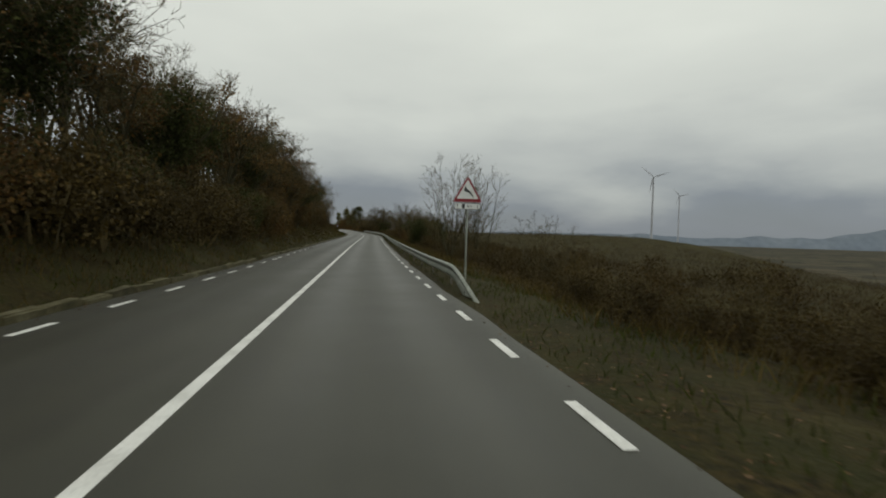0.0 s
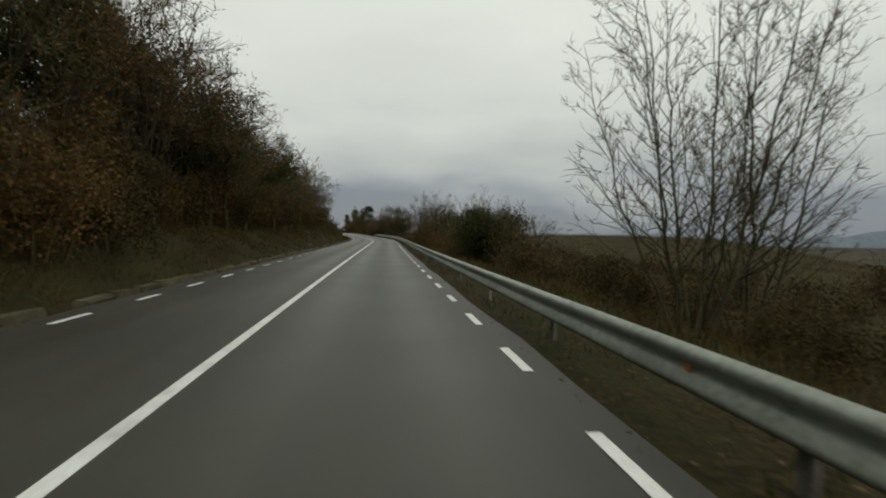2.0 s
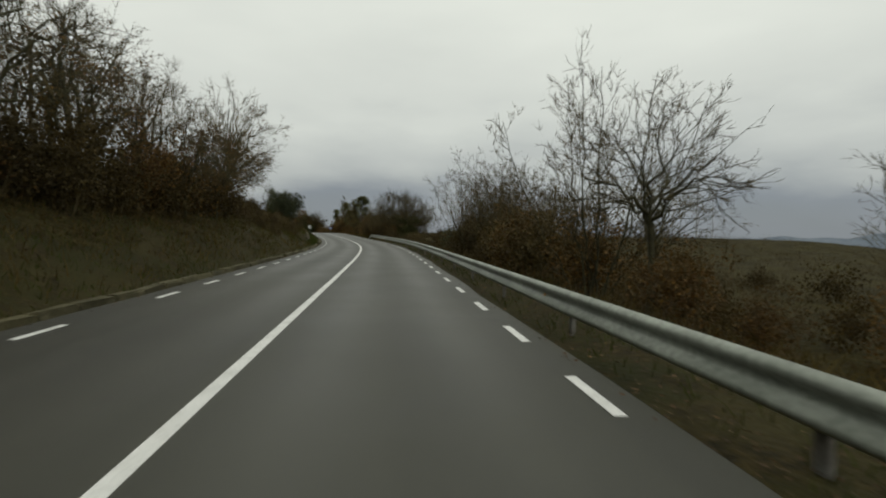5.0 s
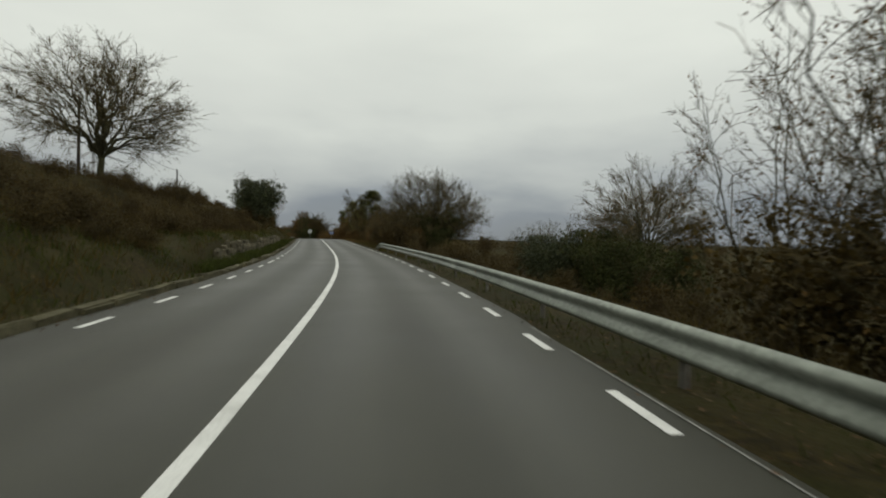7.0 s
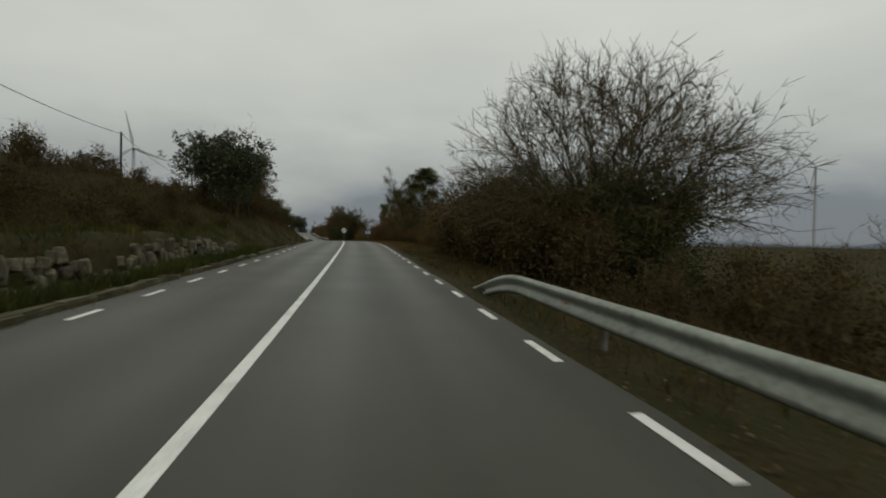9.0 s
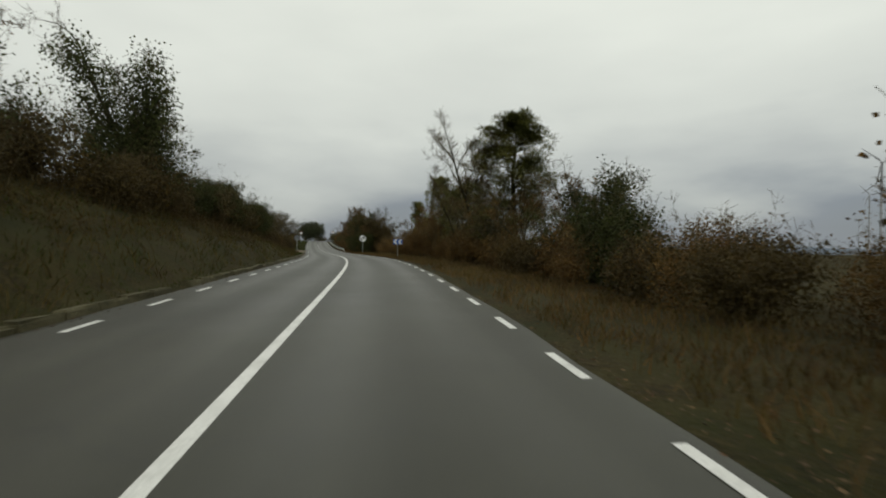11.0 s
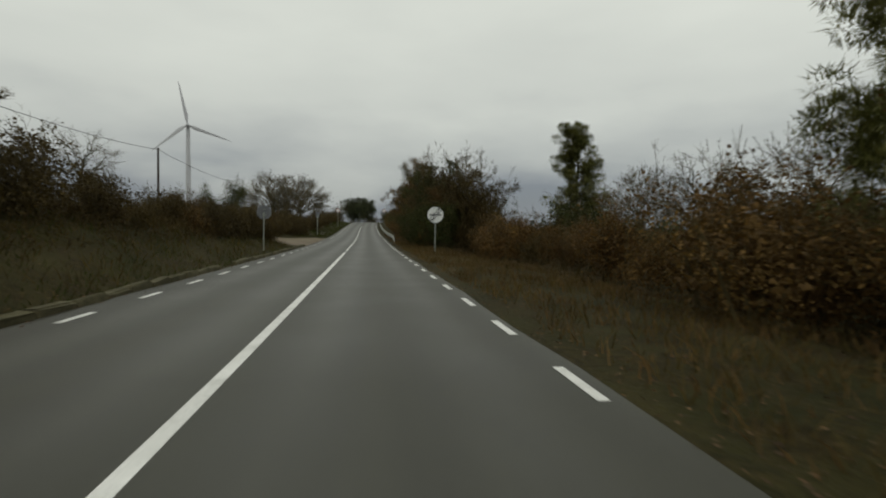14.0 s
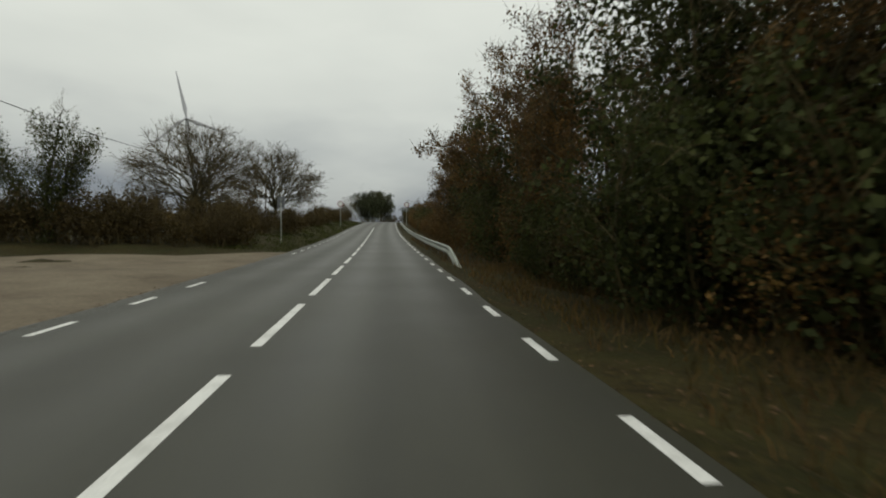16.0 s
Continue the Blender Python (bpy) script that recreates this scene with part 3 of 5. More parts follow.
# ---------------------------------------------------------------- road signs
def sign_post(sign, height, r=0.03):
    part("post", tube_bm(r, r, height + 0.4, (0, 0, height / 2 - 0.2), 10), M_ZINC, sign, "galvanised round post")


def rounded(points, r, seg=4):
    """Outline with its corners rounded."""
    out, n = [], len(points)
    for k in range(n):
        p, a, b = Vector(points[k]), Vector(points[k - 1]), Vector(points[(k + 1) % n])
        u, w = (a - p).normalized(), (b - p).normalized()
        d = r / math.tan(u.angle(w) / 2)
        p1, p2 = p + u * d, p + w * d
        for j in range(seg + 1):
            t = j / seg
            q = p1 * (1 - t) ** 2 + p * 2 * t * (1 - t) + p2 * t * t
            out.append((q.x, q.y))
    return out


def lettering(text, size, at, mat, parent):
    cu = bpy.data.curves.new("lettering", "FONT")
    cu.body, cu.size, cu.extrude, cu.align_x, cu.align_y = text, size, 0.001, "CENTER", "CENTER"
    ob = new("lettering", cu)
    dg = bpy.context.evaluated_depsgraph_get()
    me = bpy.data.meshes.new_from_object(ob.evaluated_get(dg))
    bpy.data.objects.remove(ob)
    me.materials.clear()
    me.materials.append(mat)
    t = attach("lettering", me, parent)
    t.matrix_basis = pose(*at, 90, 0, 0)
    return t


def warning_sign(s, o):
    at = on_ground(s, o)
    top = spot(s, o, 2.31)[2] - at.z
    sg = thing("warning_sign", at, heading(s), "red-bordered white triangular warning sign on a steel post", "road sign")
    sign_post(sg, top + 0.75)
    tri = [(-0.45, 0), (0.45, 0), (0, 0.78)]
    plate = part("plate", slab_bm([(x, z + top) for x, z in rounded(tri, 0.035)], 0.02, -0.06), M_RED, sg, "red triangular border plate")
    inner = [(-0.45 * 0.74, 0.098), (0.45 * 0.74, 0.098), (0, 0.78 * 0.74 + 0.098)]
    part("face", slab_bm([(x, z + top) for x, z in rounded(inner, 0.02)], 0.004, -0.064), M_FACE, plate, "white reflective face")
    part("symbol", slab_bm([(x, z + top) for x, z in ((-0.12, 0.32), (0.03, 0.285), (0.17, 0.13), (0.19, 0.145), (0.09, 0.31), (-0.03, 0.40), (-0.06, 0.47), (-0.09, 0.46))], 0.003, -0.067), M_INK, plate, "plain black slanted shape")
    panel = part("distance_panel", slab_bm([(x, z + top) for x, z in rounded([(-0.39, -0.22), (0.39, -0.22), (0.39, -0.03), (-0.39, -0.03)], 0.03)], 0.016, -0.055), M_INK, sg, "white distance panel with a black rim")
    part("face", slab_bm([(x, z + top) for x, z in rounded([(-0.375, -0.205), (0.375, -0.205), (0.375, -0.045), (-0.375, -0.045)], 0.025)], 0.003, -0.058), M_FACE, panel)
    for x in (-0.31, 0.31):
        part("arrow", slab_bm([(x - 0.008, -0.19 + top), (x + 0.008, -0.19 + top), (x + 0.008, -0.10 + top), (x + 0.03, -0.10 + top), (x, -0.06 + top), (x - 0.03, -0.10 + top), (x - 0.008, -0.10 + top)], 0.002, -0.060), M_INK, panel)
    part("bar", slab_bm([(-0.17, -0.19 + top), (-0.08, -0.19 + top), (-0.08, -0.06 + top), (-0.17, -0.06 + top)], 0.002, -0.060), M_INK, panel)
    lettering("km", 0.13, (0.06, -0.0605, -0.12 + top), M_INK, panel)
    return sg


def disc(r, seg=36, cx=0.0, cz=0.0):
    return [(cx + r * math.cos(2 * math.pi * k / seg), cz + r * math.sin(2 * math.pi * k / seg)) for k in range(seg)]


def end_sign(s, o, height, r):
    at = on_ground(s, o)
    c = spot(s, o, height)[2] - at.z
    sg = thing("end_of_overtaking_ban_sign", at, heading(s) - 6, "round white end-of-no-overtaking sign with black diagonal stripes", "road sign")
    sign_post(sg, c - 0.05, 0.045)
    rim = part("rim", slab_bm(disc(r, 40, 0, c), 0.05, -0.05), M_BACK, sg, "dark turned rim")
    part("face", slab_bm(disc(r * 0.965, 40, 0, c), 0.004, -0.054), M_FACE, rim, "dull white round face")
    for x in (-0.20, 0.20):
        w = 0.155
        part("car_symbol", slab_bm([(x - w, c - 0.05), (x + w, c - 0.05), (x + w, c + 0.03), (x + w * 0.62, c + 0.035), (x + w * 0.5, c + 0.10), (x - w * 0.5, c + 0.10), (x - w * 0.62, c + 0.035), (x - w, c + 0.03)], 0.002, -0.056), M_GREYINK, rim, "grey car shape")
        part("car_window", slab_bm([(x - w * 0.5, c + 0.035), (x + w * 0.5, c + 0.035), (x + w * 0.4, c + 0.085), (x - w * 0.4, c + 0.085)], 0.002, -0.058), M_FACE, rim)
    for k in range(-2, 3):
        d = k * 0.052
        q, h = math.sqrt(max(0.0, (r * 0.95) ** 2 - d * d)), 0.013
        a = math.radians(52)
        ux, uz = math.cos(a), math.sin(a)
        px, pz = -uz, ux
        pts = [(e * q * ux + (d + f) * px, c + e * q * uz + (d + f) * pz) for e, f in ((-1, -h), (1, -h), (1, h), (-1, h))]
        part("stripe", slab_bm(pts, 0.002, -0.060), M_INK, rim)
    part("clamp", box_bm(0.12, 0.06, 0.05, (0, -0.01, c - r - 0.05), 0.008), M_ZINC, sg)
    return sg


def chevron_sign(s, o):
    at = on_ground(s, o)
    c = spot(s, o, 1.275)[2] - at.z
    sg = thing("chevron_sign", at, heading(s) + 4, "blue bend panel with two white chevrons on a post", "road sign")
    sign_post(sg, c + 0.1, 0.03)
    w, h = 0.39, 0.21
    plate = part("plate", slab_bm([(x, z + c) for x, z in rounded([(-w, -h), (w, -h), (w, h), (-w, h)], 0.02)], 0.02, -0.055), M_BLUE, sg, "blue reflective plate")
    for x in (-0.372, 0.018):
        part("chevron", slab_bm([(x, c), (x + 0.177, c - h + 0.004), (x + 0.345, c - h + 0.004), (x + 0.168, c), (x + 0.345, c + h - 0.004), (x + 0.177, c + h - 0.004)], 0.003, -0.059), M_FACE, plate, "white chevron")
    return sg


def back_sign(s, o, height, r, square=False):
    at = on_ground(s, o)
    c = spot(s, o, height)[2] - at.z
    sg = thing("sign_seen_from_behind", at, heading(s), "grey metal road sign on a post, turned away" if not square else "small grey sign panel turned away, on a thin post", "road sign")
    sign_post(sg, c, 0.032)
    if square:
        part("plate", slab_bm([(x, z + c) for x, z in rounded([(-r, -r * 1.6), (r, -r * 1.6), (r, r * 1.6), (-r, r * 1.6)], 0.03)], 0.02, 0.04), M_BACK, sg)
    else:
        part("plate", slab_bm(disc(r, 36, 0, c), 0.03, 0.04), M_BACK, sg, "unpainted round back plate")
    for dz in (-0.15, 0.15):
        part("bracket", box_bm(0.16, 0.035, 0.03, (0, 0.03, c + dz), 0.004), M_ZINC, sg)
    return sg


def small_disc_sign(s, o, height, r=0.4):
    at = on_ground(s, o)
    c = spot(s, o, height)[2] - at.z
    sg = thing("round_road_sign", at, heading(s), "small pale round sign far along the road", "road sign")
    sign_post(sg, c, 0.035)
    part("plate", slab_bm(disc(r, 24, 0, c), 0.02, -0.06), M_RED, sg, "red rim")
    part("face", slab_bm(disc(r * 0.8, 24, 0, c), 0.004, -0.064), M_FACE, sg, "white face")


warning_sign(15.2, 4.35)
chevron_sign(207.45, 4.70)
end_sign(242.6, 5.2, 2.2, 0.49)
back_sign(240.4, -4.25, 2.1, 0.38)
back_sign(278.3, -4.9, 2.6, 0.22, True)
small_disc_sign(318, -4.6, 3.2)
small_disc_sign(332.5, 4.7, 3.3)


# ---------------------------------------------------------------- wind turbines
def wind_turbine(at, hub, blade, yaw, spin, label, coat):
    t = thing("wind_turbine", at, yaw, label, "wind turbine")
    h = hub - at[2]
    part("tower", tube_bm(0.045 * blade + 0.6, 0.025 * blade + 0.4, h + 3, (0, 0, h / 2 - 1.5), 20), coat, t, "tapered pale tower")
    part("nacelle", box_bm(1.8, 5.5, 2.0, (0, 0.8, h + 0.6), 0.5), coat, t)
    rotor = part("hub", tube_bm(1.0, 0.4, 1.8, (0, -2.9, h + 0.6), 14, (90, 0, 0)), coat, t)
    for k in range(3):
        bm = bmesh.new()
        rings = []
        for j, (d, chord, th) in enumerate(((0.02, 0.035, 0.03), (0.08, 0.045, 0.03), (0.2, 0.085, 0.025), (0.5, 0.055, 0.015), (0.8, 0.034, 0.008), (1.0, 0.010, 0.004))):
            rings.append([bm.verts.new((x * chord * blade, y * th * blade, d * blade)) for x, y in ((-0.3, -0.5), (0.2, -0.5), (0.7, 0.0), (0.2, 0.5), (-0.3, 0.5))])
        for a, b in zip(rings[:-1], rings[1:]):
            for j in range(5):
                i = (j + 1) % 5
                bm.faces.new((a[j], a[i], b[i], b[j]))
        bm.faces.new(rings[-1])
        bmesh.ops.recalc_face_normals(bm, faces=bm.faces)
        b = part("blade", bm, coat, rotor)
        b.matrix_basis = Matrix.Translation((0, -2.6, h + 0.6)) @ Euler((0, radians(spin + 120 * k), 0)).to_matrix().to_4x4()
    return t


wind_turbine((-214, 511, 4), 60.9, 26, 24, -11, "pale three-bladed wind turbine at rest on a far rise", M_TURBINE)
wind_turbine((379, 654, -40), 80.5, 21, -30, 72, "distant wind turbine over the plain, toned grey to look hazed", M_FARTURBINE)
wind_turbine((671, 1053, -40), 91.5, 21, -32, 80, "more distant wind turbine, toned grey to look faint in haze", M_FARTURBINE)


# ---------------------------------------------------------------- utility line
def utility_pole(s, o, top):
    at = on_ground(s, o)
    p = thing("utility_pole", at, heading(s), "dark wooden utility pole carrying one cable", "utility pole", "poles of the cable line")
    h = spot(s, o, top)[2] - at.z
    part("pole", tube_bm(0.12, 0.085, h + 0.4, (0, 0, h / 2 - 0.2), 10), M_POLE, p)
    part("bracket", box_bm(0.18, 0.05, 0.08, (0.1, 0, h - 0.2), 0.01), M_ZINC, p)
    part("insulator", tube_bm(0.035, 0.025, 0.12, (0.17, 0, h - 0.12), 8), M_WHITE, p)
    return Vector((at.x, at.y, at.z + h - 0.15))


LINE_POLES = ((100, -16, 10.2), (143.8, -17.3, 10.4), (185.1, -19.8, 9.5), (225, -19.0, 8.8), (263.3, -17.9, 8.3), (305, -17.5, 7.6), (350, -22, 7.0))
tops = [utility_pole(*q) for q in LINE_POLES]
for a, b in zip(tops[:-1], tops[1:]):
    cu = bpy.data.curves.new("cable", "CURVE")
    cu.dimensions, cu.bevel_depth, cu.bevel_resolution = "3D", 0.022, 1
    sp = cu.splines.new("POLY")
    sp.points.add(16)
    for k in range(17):
        u = k / 16
        q = a.lerp(b, u)
        sp.points[k].co = (q.x, q.y, q.z - 0.9 * 4 * u * (1 - u), 1)
    cu.materials.append(M_WIRE)
    tagged(new("cable", cu), "black overhead cable sagging between two poles", "cable", "spans of the cable line")


# ---------------------------------------------------------------- plants
def frames_of(d):
    """Two unit vectors across each direction."""
    ref = np.where(np.abs(d[:, 2:3]) < 0.9, np.array([[0, 0, 1.0]]), np.array([[1.0, 0, 0]]))
    u = np.cross(d, ref)
    u /= np.linalg.norm(u, axis=1, keepdims=True) + 1e-9
    return u, np.cross(d, u)


def tubes(name, seg, sides, mat):
    """One mesh of tapered prisms from rows of two ends and two radii."""
    seg = np.asarray(seg, float)
    a, b, ra, rb = seg[:, :3], seg[:, 3:6], seg[:, 6], seg[:, 7]
    d = b - a
    d = d / (np.linalg.norm(d, axis=1, keepdims=True) + 1e-9)
    u, w = frames_of(d)
    ang = 2 * np.pi * np.arange(sides) / sides
    ring = np.cos(ang)[None, :, None] * u[:, None] + np.sin(ang)[None, :, None] * w[:, None]
    lo, hi = a[:, None] + ring * ra[:, None, None], b[:, None] + d[:, None] * (0.3 * rb)[:, None, None] + ring * rb[:, None, None]
    v = np.concatenate([lo, hi], 1).reshape(-1, 3)
    base = (np.arange(len(seg)) * 2 * sides)[:, None]
    j = np.arange(sides)
    i = (j + 1) % sides
    f = np.stack([base + j, base + i, base + sides + i, base + sides + j], -1).reshape(-1, 4)
    return fast_mesh(name, v, f, mat, sides > 3)


def ribbons(name, seg, mat, rs, least=0.0):
    """One mesh of narrow tapering strips, for twigs too thin to show a side."""
    seg = np.asarray(seg, float)
    a, b = seg[:, :3], seg[:, 3:6]
    ra, rb = np.maximum(seg[:, 6:7], least), np.maximum(seg[:, 7:8], least * 0.6)
    d = (b - a) / (np.linalg.norm(b - a, axis=1, keepdims=True) + 1e-9)
    u, w = frames_of(d)
    t = rs.uniform(0, np.pi, (len(seg), 1))
    x = np.cos(t) * u + np.sin(t) * w
    v = np.stack([a - x * ra, a + x * ra, b + x * rb, b - x * rb], 1).reshape(-1, 3)
    return fast_mesh(name, v, np.arange(len(v)).reshape(-1, 4), mat)


def twiglets(tips, count, length, rs):
    """Rows of short end twigs that fan out from the tips."""
    p = np.array([q for q, _, _ in tips])
    d0 = np.array([q for _, q, _ in tips])
    k = rs.randint(0, len(p), count)
    d = d0[k] + rs.normal(size=(count, 3)) * 0.55
    d[:, 2] += 0.15
    d /= np.linalg.norm(d, axis=1, keepdims=True)
    e = p[k] + d * length * rs.uniform(0.5, 1.3, (count, 1))
    return np.concatenate([p[k], e, np.full((count, 1), 0.006), np.full((count, 1), 0.003)], 1)


def leaves(name, pts, size, mat, rs, up=0.3, slim=0.6):
    """One mesh of small kite-shaped leaves, bent at the middle, at the points."""
    n = len(pts)
    d = rs.normal(size=(n, 3))
    d[:, 2] += up * rs.normal(size=n)
    d /= np.linalg.norm(d, axis=1, keepdims=True)
    u, w = frames_of(d)
    a = rs.uniform(0, 2 * np.pi, n)[:, None]
    side, nor = np.cos(a) * u + np.sin(a) * w, -np.sin(a) * u + np.cos(a) * w
    ln = (size * rs.uniform(0.6, 1.3, n))[:, None]
    p0 = pts
    p1 = pts + d * ln * 0.5 + side * ln * 0.5 * slim + nor * ln * 0.12
    p2 = pts + d * ln
    p3 = pts + d * ln * 0.5 - side * ln * 0.5 * slim + nor * ln * 0.12
    v = np.stack([p0, p1, p2, p3], 1).reshape(-1, 3)
    k = (np.arange(n) * 4)[:, None]
    f = np.concatenate([k + np.array([[0, 1, 2]]), k + np.array([[0, 2, 3]])], 1).reshape(-1, 3)
    return fast_mesh(name, v, f, mat)


def grow(rs, stems, levels, droop=0.0, bend=0.22, kids=(6, 5, 4), ratio=(0.5, 0.55, 0.5), spread=(45, 45, 50), start=(0.3, 0.15, 0.1), thin=0.62, taper=0.16, steps_at=(7, 5, 4, 3, 2)):
    """Branch rows, level by level, from stems of (place, direction, length, radius). Returns a list of arrays and the tips."""
    levels_out, tips = [], []
    todo = [(np.array(p, float), np.array(d, float) / np.linalg.norm(d), ln, r) for p, d, ln, r in stems]
    for lev in range(levels):
        rows, nxt = [], []
        last = lev == levels - 1
        for p, d, ln, r in todo:
            steps = steps_at[min(lev, len(steps_at) - 1)]
            pts, dirs = [p], [d]
            for k in range(steps):
                jit = rs.normal(size=3) * bend
                d = d + jit * (0.55 if lev == 0 else 1.0) + np.array([0, 0, (0.05 if lev else 0.06) - droop * lev * 0.05])
                d = d / np.linalg.norm(d)
                p = p + d * ln / steps
                pts.append(p)
                dirs.append(d)
            rad = r * np.linspace(1, taper, steps + 1)
            for k in range(steps):
                rows.append((*pts[k], *pts[k + 1], rad[k], rad[k + 1]))
            tips.append((pts[-1], dirs[-1], lev))
            if last:
                for q in pts[1:]:
                    tips.append((q, d, lev))
                continue
            n = kids[min(lev, len(kids) - 1)]
            n = max(2, int(round(n * rs.uniform(0.75, 1.25))))
            for k in range(n):
                u = start[min(lev, len(start) - 1)] + (1 - start[min(lev, len(start) - 1)]) * (k + rs.uniform(0, 1)) / n
                i = min(steps - 1, int(u * steps))
                q = pts[i] + (pts[i + 1] - pts[i]) * (u * steps - i)
                base = dirs[i]
                fu, fw = frames_of(base[None])
                a = rs.uniform(0, 2 * np.pi)
                sp_ = radians(spread[min(lev, len(spread) - 1)] * rs.uniform(0.6, 1.25))
                nd = base * math.cos(sp_) + (fu[0] * math.cos(a) + fw[0] * math.sin(a)) * math.sin(sp_)
                nd[2] += 0.12
                nd /= np.linalg.norm(nd)
                ll = ln * ratio[min(lev, len(ratio) - 1)] * rs.uniform(0.65, 1.2) * (1.1 - 0.55 * u)
                nr = max(0.004, r * thin * (1 - 0.6 * u) * rs.uniform(0.6, 0.9))
                nxt.append((q, nd, ll, nr))
        levels_out.append(np.array(rows))
        todo = nxt
    return levels_out, tips


def tree(name, seed, stems, levels=4, bark=None, twig=None, label="", leaf=None, ivy=0.0, ends=1900, end_length=0.34, **kw):
    """A tree of its own kind, standing at the origin: trunk with limbs, fine crown, and leaves where it has them."""
    rs = np.random.RandomState(seed)
    lv, tips = grow(rs, stems, levels, **kw)
    t = thing(name, (0, 0, -500), 0, label, "tree")
    attach("trunk", tubes("trunk", np.concatenate(lv[:2]), 5, bark or M_BARK), t, "bare grey trunk and limbs")
    fine = np.concatenate([*lv[2:], twiglets([q for q in tips if q[2] >= levels - 2], ends, end_length, rs)])
    attach("crown", ribbons("crown", fine, twig or M_TWIG, rs, 0.006), t, "fine leafless branches")
    if leaf:
        mat, count, size, share = leaf
        pool = np.array([q for q, _, l in tips if l >= levels - 1])
        pick = pool[rs.randint(0, len(pool), int(count))]
        if share < 1:
            cut = np.quantile(pool[:, 2], share)
            pick = pick[pick[:, 2] < cut]
        pts = pick + rs.normal(size=pick.shape) * 0.10
        attach("leaves", leaves("leaves", pts, size, mat, rs), t, "dry leaves still hanging")
    if ivy:
        rows = np.concatenate(lv[:2])
        w = np.linalg.norm(rows[:, 3:6] - rows[:, :3], axis=1)
        rows, w = rows[rows[:, 2] < ivy[0]], w[rows[:, 2] < ivy[0]]
        k = rs.choice(len(rows), ivy[1], p=w / w.sum())
        u = rs.uniform(0, 1, (ivy[1], 1))
        off = rs.normal(size=(ivy[1], 3))
        off /= np.linalg.norm(off, axis=1, keepdims=True)
        pts = rows[k, :3] * (1 - u) + rows[k, 3:6] * u + off * ivy[2] * rs.uniform(0.3, 1.0, (ivy[1], 1))
        attach("ivy", leaves("ivy", pts, 0.105, M_IVY, rs, slim=0.8), t, "dark ivy wrapped round the stems")
    return t


def clump_points(rs, n, centre, size, lumps, hollow=0.55):
    """Points in an uneven crown made of lumps, denser towards their skin."""
    cs = np.array(centre) + rs.uniform(-1, 1, (lumps, 3)) * np.array(size) * 0.62
    rr = rs.uniform(0.3, 0.55, lumps)[:, None] * np.array(size)
    k = rs.randint(0, lumps, n)
    d = rs.normal(size=(n, 3))
    d /= np.linalg.norm(d, axis=1, keepdims=True)
    return cs[k] + d * rr[k] * (rs.uniform(hollow, 1.0, (n, 1)) ** 0.6)


def bush(name, seed, size, leaf_mat, count, leaf_size, label, lumps=14, stems=9, twig=None, bare_top=0.0, ends=300):
    """A shrub: a fan of thin stems and an uneven mass of leaves."""
    rs = np.random.RandomState(seed)
    t = thing(name, (0, 0, -500), 0, label, "shrub")
    st = []
    for k in range(stems):
        a, lean = rs.uniform(0, 2 * np.pi), rs.uniform(0.1, 0.75)
        st.append(((rs.normal() * size[0] * 0.15, rs.normal() * size[1] * 0.15, -0.1), (math.cos(a) * lean * size[0] / size[2], math.sin(a) * lean * size[1] / size[2], 1), size[2] * rs.uniform(0.8, 1.15) * (1 + bare_top), 0.022 * size[2] ** 0.5))
    lv, tips = grow(rs, st, 3, kids=(5, 4), ratio=(0.42, 0.5), spread=(38, 48), start=(0.2, 0.1), steps_at=(3, 2, 1))
    fine = np.concatenate([*lv, twiglets([q for q in tips if q[2] >= 1], ends, 0.30, rs)])
    attach("crown", ribbons("crown", fine, twig or M_TWIG, rs, 0.006), t, "fine tangled twigs")
    if count:
        n1 = int(count * 0.6)
        pts = clump_points(rs, n1, (0, 0, size[2] * 0.45), (size[0], size[1], size[2] * 0.5), lumps)
        pool = np.array([q for q, _, l in tips if l == 2])
        pool = pool[pool[:, 2] < size[2] * 1.0]
        p2 = pool[rs.randint(0, len(pool), count - n1)] + rs.normal(size=(count - n1, 3)) * 0.12
        pts = np.concatenate([pts, p2])
        pts = pts[pts[:, 2] > 0.02]
        attach("leaves", leaves("leaves", pts, leaf_size, leaf_mat, rs, slim=0.75), t)
        d = rs.normal(size=(int(count * 0.13) + 60, 3))
        d /= np.linalg.norm(d, axis=1, keepdims=True)
        inner = np.array([0, 0, size[2] * 0.42]) + d * np.array([size[0], size[1], size[2] * 0.5]) * rs.uniform(0.1, 0.72, (len(d), 1))
        attach("inner_foliage", leaves("inner_foliage", inner[inner[:, 2] > 0.1], 0.14, leaf_mat, rs, slim=0.7), t)
    return t


